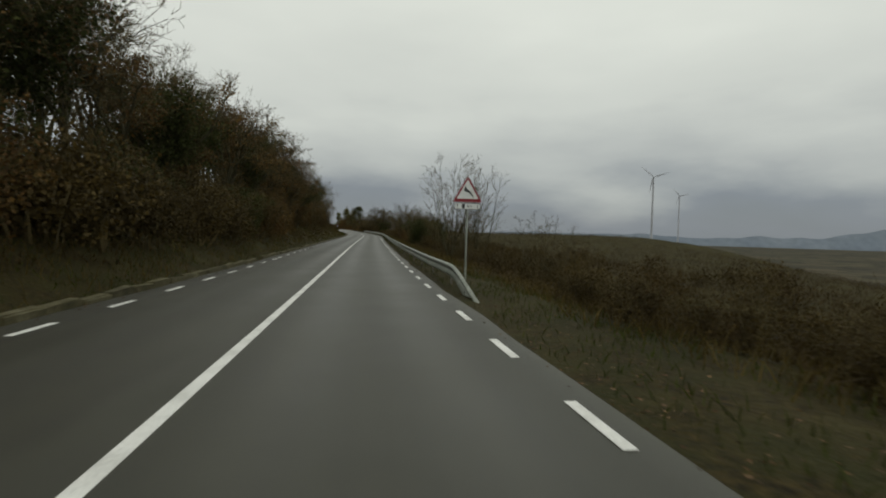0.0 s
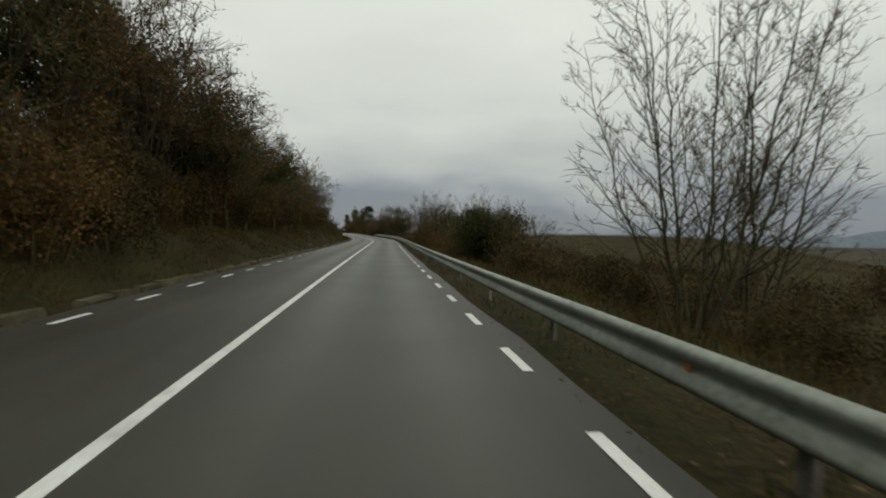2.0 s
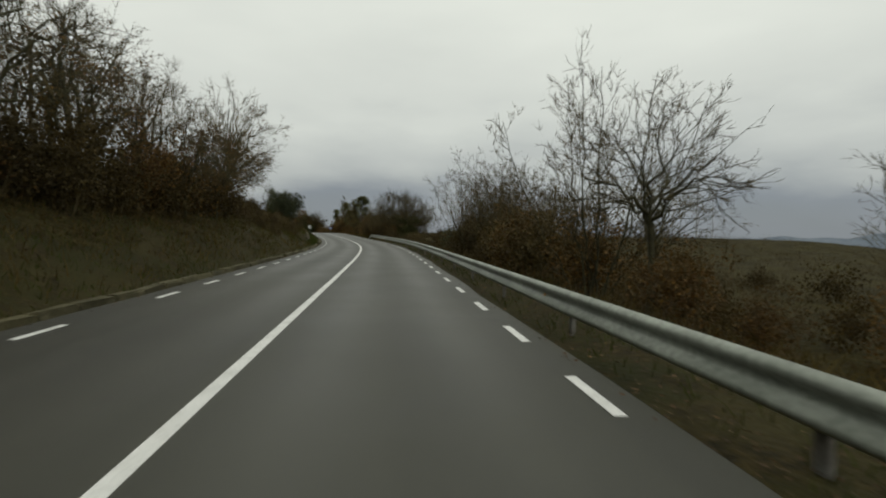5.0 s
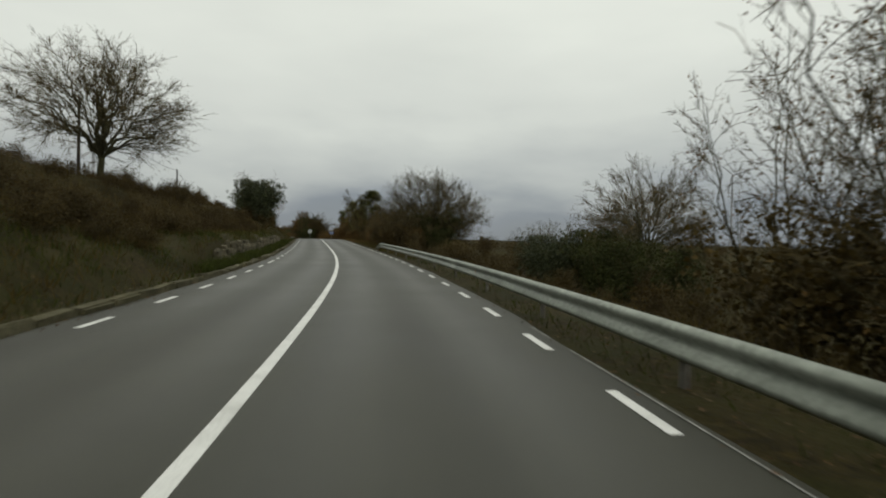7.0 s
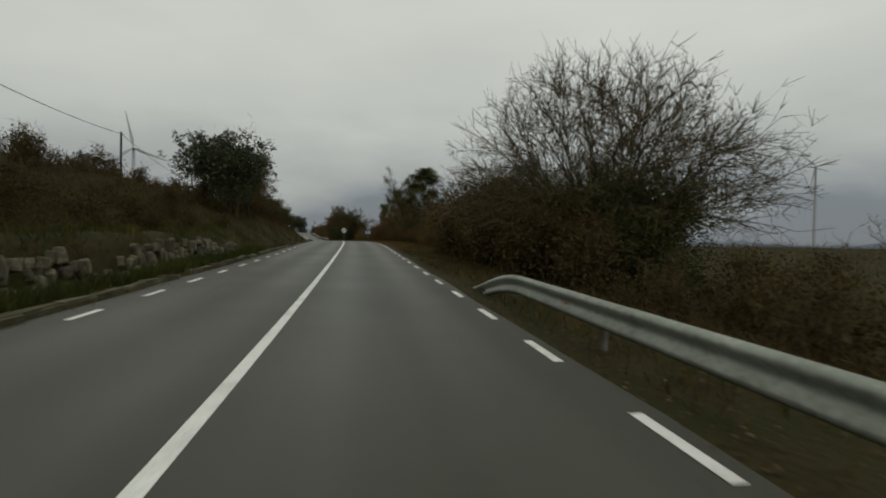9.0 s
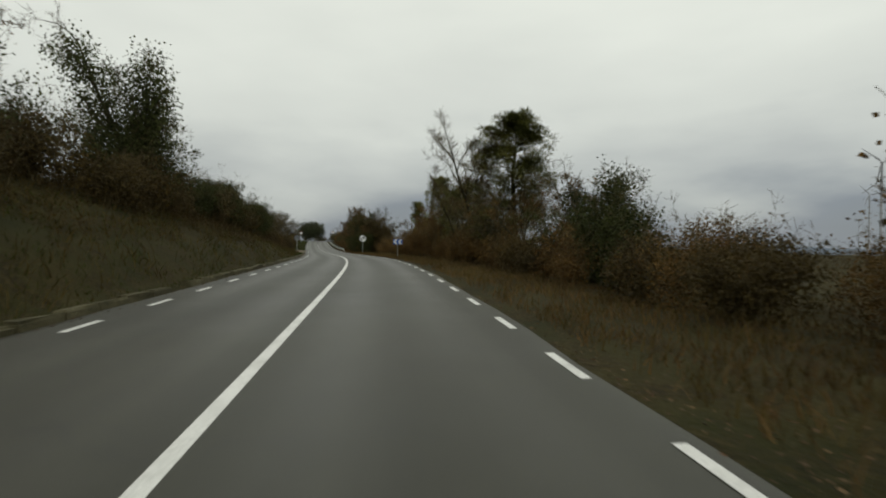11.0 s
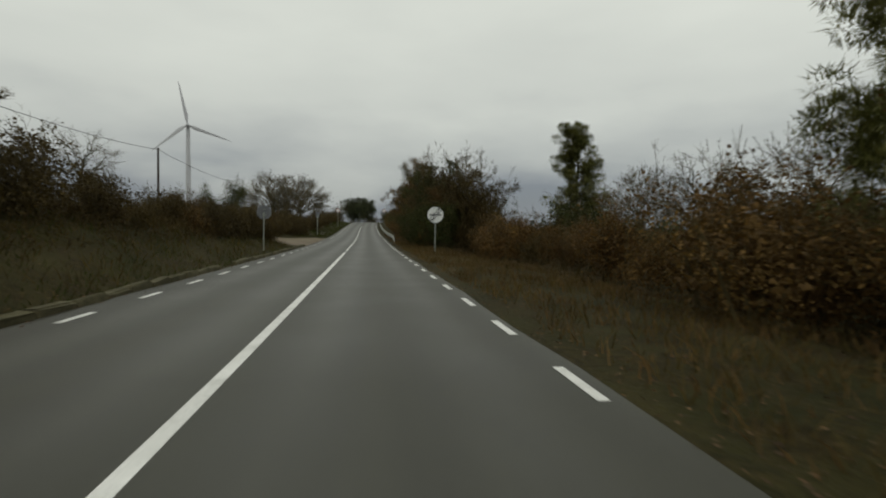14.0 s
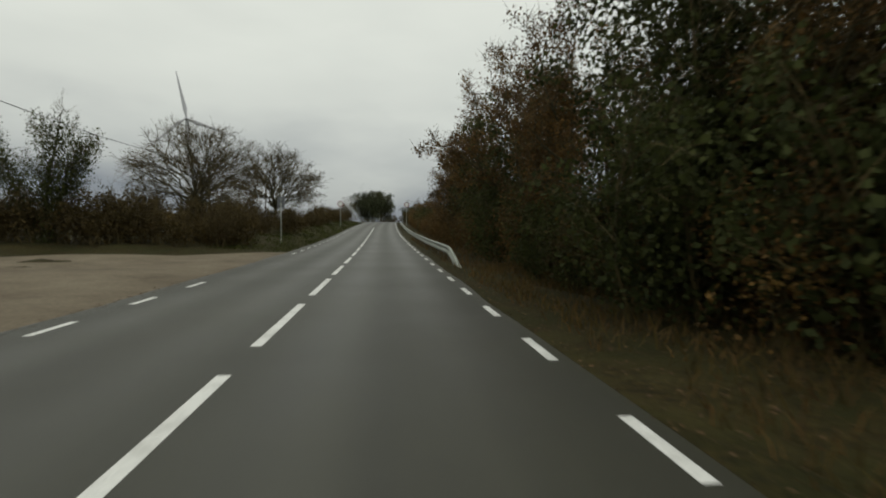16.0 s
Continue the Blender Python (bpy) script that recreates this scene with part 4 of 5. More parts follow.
def pine(name, seed, height, label):
    """A pine: a straight trunk with whorls of limbs, each ending in rounded cushions of needles."""
    rs = np.random.RandomState(seed)
    t = thing(name, (0, 0, -500), 0, label, "pine")
    trunk, limbs, cushions = [], [], []
    steps, p = 10, np.array([0, 0, -0.2])
    axis = [p]
    for k in range(steps):
        p = p + np.array([rs.normal() * 0.05, rs.normal() * 0.05, height / steps])
        axis.append(p)
    rad = np.linspace(0.14, 0.025, steps + 1) * height / 8
    for k in range(steps):
        trunk.append((*axis[k], *axis[k + 1], rad[k], rad[k + 1]))
    axis = np.array(axis)
    z = height * 0.13
    while z < height * 0.98:
        u = z / height
        reach = height * 0.27 * (1 - u) ** 0.5 * (0.72 + 0.28 * min(1, (u - 0.1) * 3)) + 0.2
        for k in range(rs.randint(4, 7)):
            a, ln = rs.uniform(0, 2 * np.pi), reach * rs.uniform(0.5, 1.15)
            q = np.array([np.interp(z, axis[:, 2], axis[:, 0]), np.interp(z, axis[:, 2], axis[:, 1]), z])
            d = np.array([math.cos(a), math.sin(a), rs.uniform(0.05, 0.5)])
            for j in range(4):
                d2 = d + rs.normal(size=3) * 0.12 + np.array([0, 0, 0.10 * j])
                e = q + d2 / np.linalg.norm(d2) * ln / 4
                limbs.append((*q, *e, 0.03 * (1 - 0.2 * j), 0.03 * (0.8 - 0.2 * j)))
                q = e
                if j >= 1:
                    cushions.append((*(q + rs.normal(size=3) * 0.12), rs.uniform(0.30, 0.50) * (1.1 if j == 3 else 0.9) * (1.1 - 0.35 * u)))
        z += height * rs.uniform(0.040, 0.060)
    cushions.append((*axis[-1], 0.3))
    attach("trunk", tubes("trunk", trunk + limbs, 6, M_BARK), t, "straight grey-brown trunk with whorled limbs")
    c = np.array(cushions)
    per = 175
    k = np.repeat(np.arange(len(c)), per)
    d = rs.normal(size=(len(k), 3))
    d[:, 2] += 0.25
    d /= np.linalg.norm(d, axis=1, keepdims=True)
    base = c[k, :3] + d * c[k, 3:4] * np.array([1, 1, 0.75]) * rs.uniform(0.35, 0.9, (len(k), 1))
    d = d + rs.normal(size=d.shape) * 0.45
    d /= np.linalg.norm(d, axis=1, keepdims=True)
    u, w = frames_of(d)
    ln, wd = rs.uniform(0.14, 0.25, (len(k), 1)), 0.017
    v = np.stack([base + u * wd, base - u * wd, base + d * ln], 1).reshape(-1, 3)
    attach("needles", fast_mesh("needles", v, np.arange(len(v)).reshape(-1, 3), M_NEEDLE), t, "yellowish green cushions of needles")
    return t


def bezier(rs, a, m, e, n, jit):
    t = np.linspace(0, 1, n + 1)[:, None]
    q = a * (1 - t) ** 2 + m * 2 * t * (1 - t) + e * t * t
    q[1:-1] += rs.normal(size=(n - 1, 3)) * jit
    return q


def rows_of(q, r0, r1):
    r = np.linspace(r0, r1, len(q))
    return [(*q[k], *q[k + 1], r[k], r[k + 1]) for k in range(len(q) - 1)]


def crown_tree(name, seed, centre, radii, fork, r, label, limbs=13, subs=9, twigs=13, ends=6000, low=-0.45, leaf=None, bark=None, twig=None, crook=1.0):
    """A leafless tree whose limbs fork again and again until the twigs fill a rounded crown."""
    rs = np.random.RandomState(seed)
    c, radii = np.array([0, 0, centre]), np.array(radii, float)
    wood, boughs, fine, tips = [], [], [], []
    if fork > 0.5:
        wood += rows_of(bezier(rs, np.array([0, 0, -0.3]), np.array([-0.12, 0.05, fork * 0.5]), np.array([0.05, 0, fork * 1.25]), 4, 0.03), r * 1.15, r * 0.75)
    for k in range(limbs):
        z = low + (1 - low) * (k + 0.5) / limbs
        a = k * 2.4 + rs.normal() * 0.2
        d = np.array([math.cos(a) * math.sqrt(1 - z * z), math.sin(a) * math.sqrt(1 - z * z), z])
        p0 = np.array([0.03, 0, fork * rs.uniform(0.85, 1.25)]) if fork > 0.5 else np.array([d[0] * 0.3, d[1] * 0.3, -0.2])
        e = c + d * radii * rs.uniform(0.55, 0.72)
        q = bezier(rs, p0, p0 * 0.5 + e * 0.5 + np.array([-d[0], -d[1], 0.8]) * 0.12 * np.linalg.norm(e - p0), e, 7, 0.10 * crook)
        rl = r * rs.uniform(0.38, 0.55)
        wood += rows_of(q, rl, rl * 0.3)
        for j in range(subs):
            u = rs.uniform(0.3, 1.0) * 7
            i = min(6, int(u))
            s0 = q[i] + (q[i + 1] - q[i]) * (u - i)
            d2 = d + rs.normal(size=3) * 0.48
            d2[2] = max(d2[2], low - 0.1)
            d2 /= np.linalg.norm(d2)
            e2 = c + d2 * radii * rs.uniform(0.74, 1.02)
            q2 = bezier(rs, s0, s0 * 0.5 + e2 * 0.5 + (q[i + 1] - q[i]) * 0.5, e2, 5, 0.07 * crook)
            rr = max(0.010, rl * 0.28)
            boughs += rows_of(q2, rr, 0.006)
            for w in range(twigs):
                u2 = rs.uniform(0.2, 1.0) * 5
                i2 = min(4, int(u2))
                s2 = q2[i2] + (q2[i2 + 1] - q2[i2]) * (u2 - i2)
                f = q2[i2 + 1] - q2[i2]
                f = f / np.linalg.norm(f) + rs.normal(size=3) * (0.25 + 0.3 * crook) + d2 * 0.25 + np.array([0, 0, 0.12])
                f /= np.linalg.norm(f)
                ln = 0.16 * radii.mean() * rs.uniform(0.5, 1.35)
                mid = s2 + f * ln * 0.5
                f2 = f + rs.normal(size=3) * 0.3
                end = mid + f2 / np.linalg.norm(f2) * ln * 0.5
                fine += [(*s2, *mid, 0.009, 0.007), (*mid, *end, 0.007, 0.004)]
                tips += [(mid, f, 2), (end, f2 / np.linalg.norm(f2), 2)]
    t = thing(name, (0, 0, -500), 0, label, "tree")
    attach("trunk", tubes("trunk", wood + boughs, 4, bark or M_BARK), t, "bare grey trunk and limbs")
    fine = np.concatenate([np.array(fine), twiglets(tips, ends, 0.09 * radii.mean(), rs)])
    attach("crown", ribbons("crown", fine, twig or M_TWIG, rs, 0.0065), t, "fine leafless branches")
    if leaf:
        mat, count, size, share = leaf
        pool = np.array([q for q, _, _ in tips])
        pool = pool[pool[:, 2] < np.quantile(pool[:, 2], share)]
        pts = pool[rs.randint(0, len(pool), count)] + rs.normal(size=(count, 3)) * 0.1
        attach("leaves", leaves("leaves", pts, size, mat, rs), t, "dry leaves still hanging")
    return t


def fan_tree(name, seed, height, stems, lean, label, bark, twig, leaf=None):
    """A tree of many slim stems that rise from one stool, each with ascending side branches and fine end twigs."""
    rs = np.random.RandomState(seed)
    wood, fine, tips = [], [], []
    for k in range(stems):
        a = 2.4 * k + rs.uniform(-0.3, 0.3)
        out = lean * ((k + 0.6) / stems) ** 0.8 * rs.uniform(0.85, 1.15)
        h = height * (1 - 0.28 * (out / lean) ** 2) * rs.uniform(0.86, 1.0)
        d = np.array([math.cos(a), math.sin(a), 0])
        p0 = d * 0.12 + np.array([0, 0, -0.15])
        top = d * h * out + np.array([0, 0, h])
        q = bezier(rs, p0, p0 * 0.45 + top * 0.55 + d * h * out * 0.18 - np.array([0, 0, h * 0.06]), top, 12, 0.035)
        r = 0.0062 * h * rs.uniform(0.75, 1.15)
        wood += rows_of(q, r, 0.006)
        n = int(15 + h * 1.2)
        for j in range(n):
            u = 0.16 + 0.8 * (j + rs.uniform(0, 1)) / n
            i = min(11, int(u * 12))
            s0 = q[i] + (q[i + 1] - q[i]) * (u * 12 - i)
            f = (q[i + 1] - q[i]) / np.linalg.norm(q[i + 1] - q[i])
            b = rs.uniform(0, 2 * np.pi)
            side = np.array([math.cos(b), math.sin(b), 0.1]) + d * 0.45
            f = f * 0.75 + side / np.linalg.norm(side) * rs.uniform(0.6, 0.95)
            f /= np.linalg.norm(f)
            ln = h * 0.24 * (1.12 - u) * rs.uniform(0.6, 1.25) + 0.25
            e = s0 + f * ln + np.array([0, 0, 0.10 * ln])
            q2 = bezier(rs, s0, (s0 + e) / 2 + f * 0.05 * ln - np.array([0, 0, 0.05 * ln]), e, 4, 0.02)
            wood += rows_of(q2, max(0.006, r * 0.42 * (1.1 - u)), 0.004)
            for w in range(5 + int(ln * 3)):
                u2 = rs.uniform(0.25, 1.0) * 4
                i2 = min(3, int(u2))
                s2 = q2[i2] + (q2[i2 + 1] - q2[i2]) * (u2 - i2)
                g = f + rs.normal(size=3) * 0.5 + np.array([0, 0, 0.2])
                g /= np.linalg.norm(g)
                e2 = s2 + g * rs.uniform(0.15, 0.42) * (0.5 + 0.5 * ln)
                fine.append((*s2, *e2, 0.0048, 0.003))
                tips.append((e2, g, 2))
    t = thing(name, (0, 0, -500), 0, label, "tree")
    attach("trunk", tubes("trunk", wood, 4, bark), t, "slim bare stems and side branches")
    fine = np.concatenate([np.array(fine), twiglets(tips, len(tips) * 2, 0.2, rs)])
    attach("crown", ribbons("crown", fine, twig, rs, 0.0036), t, "fine leafless twigs")
    if leaf:
        mat, count, size = leaf
        pool = np.array([q for q, _, _ in tips])
        pts = pool[rs.randint(0, len(pool), count)] + rs.normal(size=(count, 3)) * 0.05
        attach("leaves", leaves("leaves", pts, size, mat, rs), t, "dry leaves still hanging")
    return t


def plant(ob, s, o, size=1.0, turn=None, sink=0.1, label="", group="", tall=1.0):
    """A copy of a kind on the ground at s, o."""
    at = on_ground(s, o, sink)
    r = random.Random(int(s * 10) * 1000 + int(o * 10))
    c = copy_thing(ob, pose(at.x, at.y, at.z, 0, 0, r.uniform(0, 360) if turn is None else turn) @ Matrix.Diagonal((size, size, size * tall, 1)))
    return tagged(c, label, "", group)


def oak_stems(rs, trunk, r, limbs, reach):
    """A short trunk that parts into crooked spreading limbs."""
    out = [((0, 0, -0.2), (rs.normal() * 0.06, rs.normal() * 0.06, 1), trunk * 1.5, r)]
    for k in range(limbs):
        a, w = 2 * math.pi * (k + rs.uniform(-0.3, 0.3)) / limbs, rs.uniform(0.25, 1.0)
        out.append(((0, 0, trunk * rs.uniform(0.55, 1.25)), (math.cos(a) * w, math.sin(a) * w, 1), reach * rs.uniform(0.8, 1.1) * (1 - 0.12 * w), r * 0.55))
    return out


OAK = dict(kids=(7, 6, 4), ratio=(0.42, 0.46, 0.5), spread=(40, 44, 48), start=(0.25, 0.12, 0.1), bend=0.27, steps_at=(6, 4, 3, 2))
K_OAK = [crown_tree("bare_oak", 11 + k, 3.9, (2.5 + 0.2 * k, 2.6, 2.4), 2.3, 0.11, "bare grey oak with a tangled leafless crown", limbs=10, subs=6, twigs=8, ends=1800, low=-0.4) for k in range(3)]
K_LEAFOAK = [crown_tree("oak_with_dry_leaves", 21 + k, 4.0, (2.8, 2.8, 2.8), 1.5, 0.11, ("oak holding rust-brown dry leaves", "oak holding yellow-brown dry leaves")[k], limbs=11, subs=6, twigs=8, ends=1800, low=-0.5, leaf=((M_RUST, M_OCHRE)[k], 2700, 0.078, 0.88)) for k in range(2)]
K_RUSTOAK = [tree("oak_with_dry_leaves", 31 + k, oak_stems(np.random.RandomState(7 + k), 1.8, 0.12, 4, 4.4), 4, label="oak holding rust-brown dry leaves", leaf=(M_RUST, 2600, 0.095, 0.9), ends=1100, **OAK) for k in range(2)]
K_BACKOAK = [tree("bare_oak", 15 + k, oak_stems(np.random.RandomState(3 + k), 2.4, 0.12, 4, 4.4), 3, label="bare grey oak with a tangled leafless crown", ends=1500, end_length=0.5, kids=(8, 7), ratio=(0.42, 0.46), spread=(40, 46), start=(0.25, 0.1), bend=0.27, steps_at=(6, 4, 3)) for k in range(2)]
K_FAN = [fan_tree("multi_stem_tree", 51 + k, 6.1, 9 - k, 0.62, "slim bare tree fanning out from many stems", M_BARK, M_TWIG) for k in range(2)]
K_BIGFAN = [fan_tree("multi_stem_tree", 57 + k, 7.6, 9 - 3 * k, (0.60, 0.42)[k], "tall bare tree of many slim grey stems", M_BARK, M_TWIG) for k in range(2)]
K_LEAFFAN = [fan_tree("multi_stem_oak", 61 + k, 6.6, 8, 0.55, "slim many-stemmed oak with some pinkish-brown leaves", M_BARK, M_TWIG, (M_RUST, 900, 0.065)) for k in range(2)]
K_SAPLING = fan_tree("oak_sapling", 65, 3.7, 4, 0.22, "young oak sapling holding rust-brown leaves", M_BARK, M_TWIG, (M_RUST, 420, 0.075))
K_SPARSE = crown_tree("oak_with_few_leaves", 54, 4.1, (3.5, 3.5, 3.1), 1.9, 0.09, "crooked oak with a few yellow-brown leaves left", limbs=15, subs=8, twigs=12, ends=5000, crook=0.6, leaf=(M_OCHRE, 900, 0.09, 0.75))
K_LEADER = tree("oak_with_few_leaves", 57, [((0, 0, -0.2), (0.03, 0.02, 1), 7.4, 0.13), ((0, 0, 1.9), (0.42, 0.1, 1), 4.8, 0.075), ((0, 0, 2.6), (-0.4, 0.25, 1), 4.0, 0.06)], 4, label="slender oak with a dark leader and a few yellow-brown leaves",
                leaf=(M_OCHRE, 1300, 0.08, 0.5), ends=5200, kids=(14, 7, 5), ratio=(0.34, 0.5, 0.5), spread=(52, 46, 46), start=(0.28, 0.15, 0.1), bend=0.2, steps_at=(8, 5, 3, 2))
K_ROUND = crown_tree("bare_round_tree", 71, 3.35, (3.9, 3.9, 2.95), 1.2, 0.16, "leafless tree with a wide round crown", limbs=17, subs=10, twigs=14, ends=14000, low=-0.6)
K_DOME = crown_tree("bare_domed_tree", 72, 3.4, (4.8, 4.8, 3.4), 0.3, 0.115, "bare many-stemmed tree with a dense domed crown", limbs=22, subs=11, twigs=14, ends=16000, low=-0.25)
K_HAW = crown_tree("bare_hawthorn", 73, 1.9, (1.7, 1.7, 1.6), 0.3, 0.09, "small bare hawthorn with a dense dark crown", limbs=11, subs=6, twigs=9, ends=3000, low=-0.4)
K_RUSTDENSE = [tree("leafy_rust_oak", 75 + k, oak_stems(np.random.RandomState(17 + k), 1.6, 0.13, 6, 4.6), 4, label="tall oak thick with rust-brown dry leaves", leaf=(M_RUST, 8000, 0.088, 1.0), ends=1500, **OAK) for k in range(2)]
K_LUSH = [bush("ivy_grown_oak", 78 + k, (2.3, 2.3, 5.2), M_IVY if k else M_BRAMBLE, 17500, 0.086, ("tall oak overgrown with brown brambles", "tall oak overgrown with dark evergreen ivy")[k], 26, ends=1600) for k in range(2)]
K_IVYTREE = tree("ivy_covered_tree", 81, [((0, 0, -0.1), (0.1, 0, 1), 6.4, 0.15), ((0.2, 0.1, -0.1), (-0.25, 0.2, 1), 5.6, 0.10), ((0, 0, 1.5), (0.3, -0.4, 1), 4, 0.08)], 4, label="bare tree thickly wrapped in dark ivy", ivy=(5.4, 14000, 0.85), ends=1500, **OAK)
K_PINE = [pine("pine", 91 + k, 8.0, "slender pine with yellowish green crown") for k in range(2)]
K_IVYBUSH = [bush("ivy_thicket", 101 + k, (1.7, 1.7, 3.2), M_IVY, 6800, 0.10, "dense dark green ivy thicket", 18, bare_top=0.1) for k in range(2)]
K_HOLM = bush("holm_oak", 111, (2.3, 2.3, 4.8), M_HOLM, 8000, 0.15, "dark evergreen oak with a full crown", 22)
K_RUSTBUSH = [bush("rust_oak_shrub", 121 + k, (1.5, 1.5, 2.8), M_RUST, 2600, 0.084, "shrubby oak with rust-brown dry leaves", 14, ends=350) for k in range(3)]
K_OCHREBUSH = [bush("ochre_oak_shrub", 131 + k, (1.4, 1.4, 2.4), M_OCHRE, 3000, 0.072, "shrubby oak with yellow-brown leaves", 12) for k in range(2)]
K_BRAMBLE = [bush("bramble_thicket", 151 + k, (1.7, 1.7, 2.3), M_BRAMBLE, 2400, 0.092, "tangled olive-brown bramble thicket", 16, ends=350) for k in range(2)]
K_SCRUB = [bush("bare_shrub", 141 + k, (1.5, 1.5, 2.0), M_SCRUB, 1000, 0.085, "leafless brown thorny shrub", 12, stems=10, ends=600) for k in range(3)]
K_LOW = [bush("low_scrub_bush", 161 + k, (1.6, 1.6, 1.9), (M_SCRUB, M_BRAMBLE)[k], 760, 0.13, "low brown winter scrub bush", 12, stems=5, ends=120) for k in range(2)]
KINDS = [K_LEADER, K_DOME, K_HAW, K_SPARSE] + K_LEAFOAK + K_LOW + K_BACKOAK + K_BRAMBLE + K_RUSTDENSE + K_LUSH + K_OAK + K_RUSTOAK + K_FAN + K_BIGFAN + K_LEAFFAN + [K_SAPLING, K_ROUND, K_IVYTREE, K_HOLM] + K_PINE + K_IVYBUSH + K_RUSTBUSH + K_OCHREBUSH + K_SCRUB
rp = random.Random(8)

# trees that stand out along the way
plant(K_BIGFAN[0], 37.0, 7.35, 1.1, 20, group="bare trees behind the guardrail")
plant(K_BIGFAN[1], 38.4, 9.5, 1.06, 80, group="bare trees behind the guardrail")
plant(K_FAN[1], 25.4, 10.3, 0.68, 10)
plant(K_FAN[0], 25.0, 11.9, 0.5, 200)
plant(K_SAPLING, 54.2, 7.9, 1.0, 30)
plant(K_IVYBUSH[0], 58.8, 6.9, 1.02, 30)
plant(K_IVYBUSH[1], 59.4, 8.5, 1.08, 130)
plant(K_IVYBUSH[0], 60.2, 7.6, 1.0, 210)
plant(K_IVYBUSH[1], 58.0, 8.0, 0.9, 300)
plant(K_FAN[0], 62.6, 7.9, 0.88, 300)
plant(K_OAK[1], 66.0, 8.5, 0.76)
plant(K_OAK[0], 70.5, 9.2, 0.8)
plant(K_OAK[1], 68, 13.5, 0.7)
plant(K_OAK[1], 82, 6.8, 0.78)
plant(K_FAN[0], 85, 6.8, 1.15)
plant(K_LEAFOAK[1], 75.5, 13.4, 0.86)
plant(K_FAN[1], 80, 12.1, 0.95)
plant(K_OAK[2], 90, 11.2, 0.92)
plant(K_FAN[1], 93, 8.5, 0.95)
plant(K_LEAFFAN[0], 105.6, 7.2, 1.12, 40)
plant(K_LEAFFAN[1], 107.4, 9.0, 1.15, 140)
plant(K_LEAFFAN[0], 105.0, 10.2, 1.1, 200)
plant(K_RUSTBUSH[1], 106.4, 8.4, 1.2, 120)
plant(K_LEAFFAN[1], 104.2, 8.4, 1.05, 20)
plant(K_LEAFFAN[0], 109.0, 10.6, 1.2, 260)
plant(K_LEAFFAN[1], 103.4, 7.0, 0.95, 310)
plant(K_LEAFOAK[0], 106.8, 10.4, 1.1, 120)
plant(K_LEAFFAN[0], 110.6, 8.6, 0.95, 80)
plant(K_IVYBUSH[0], 105.2, 8.2, 0.95, 20)
plant(K_IVYBUSH[1], 103.0, 8.8, 0.9, 70)
plant(K_BRAMBLE[0], 108.6, 7.4, 1.15, 10)
plant(K_BRAMBLE[1], 103.6, 7.0, 1.1, 40)
plant(K_RUSTOAK[1], 103, 13.0, 0.9)
for q in ((102.5, 8.0, 0.9), (104.5, 7.4, 0.95), (106.5, 7.8, 1.0), (105.5, 9.2, 1.1), (108.0, 8.6, 0.8)):
    plant(K_BRAMBLE[int(q[0]) % 2], *q)
plant(K_SPARSE, 124.8, 14.5, 0.92, 30)
plant(K_ROUND, 130.5, 18.6, 0.95, 130)
for q in ((122.5, 11.5, 0.85), (124.5, 12.6, 1.0), (126.5, 10.6, 0.85), (127.5, 13.0, 1.0), (129.5, 11.0, 0.85), (121.0, 13.5, 0.8)):
    plant(K_HOLM if int(q[0]) % 3 == 0 else K_IVYBUSH[int(q[0]) % 2], q[0], q[1], q[2] * (0.72 if int(q[0]) % 3 == 0 else 1.0))
for q in ((134, 8.2, 0.7), (137, 9.0, 0.8), (139.5, 8.0, 0.75), (141.5, 9.5, 0.9)):
    plant(K_BRAMBLE[int(q[0]) % 2], *q)
plant(K_DOME, 149.4, 9.3, 1.14, 60, label="large bare domed tree over dark undergrowth")
plant(K_DOME, 157.0, 8.2, 0.78, 160)
plant(K_IVYTREE, 148.6, 9.8, 0.72)
plant(K_BRAMBLE[0], 149.5, 8.2, 1.55)
plant(K_BRAMBLE[1], 151.5, 8.6, 1.6)
plant(K_HOLM, 150.2, 9.6, 0.8)
plant(K_ROUND, 152.5, 11.0, 0.85, 10)
for q in ((145.6, 7.0, 0.95), (147.4, 6.4, 1.05), (149.4, 6.8, 1.15), (151.6, 6.6, 1.1), (148.5, 9.0, 1.2), (150.5, 9.5, 1.25), (146.5, 9.2, 0.9)):
    plant((K_IVYBUSH + K_BRAMBLE)[int(q[0] * 2) % 4], *q)
for q in ((153.5, 6.6, 1.3), (155.5, 6.9, 1.5), (157.5, 6.6, 1.5), (160.0, 6.8, 1.4), (162.0, 7.6, 1.5), (156.5, 9.0, 1.7), (160.5, 9.5, 1.7)):
    plant(K_BRAMBLE[int(q[0]) % 2], *q)
plant(K_FAN[0], 141, 15.0, 0.62)
plant(K_FAN[1], 143.5, 17.0, 0.68)
plant(K_FAN[0], 147, 20.0, 0.75)
plant(K_FAN[1], 139, 18.0, 0.6)
plant(K_OAK[1], 158, 9.0, 0.8)
plant(K_PINE[0], 191.5, 9.2, 1.5, 10, tall=0.74, label="tall dark pine with an open crown")
plant(K_LEADER, 194.0, 7.8, 1.15, 70)
plant(K_LEAFOAK[1], 190.6, 7.6, 0.74, 20)
plant(K_LEAFOAK[0], 192.4, 8.6, 0.72, 120)
plant(K_RUSTDENSE[0], 196.4, 8.4, 0.58, 210)
plant(K_IVYBUSH[0], 195.6, 8.6, 0.62, 140)
plant(K_BRAMBLE[0], 193.6, 7.8, 1.0, 30)
plant(K_OCHREBUSH[0], 192.2, 7.1, 0.95, 80)
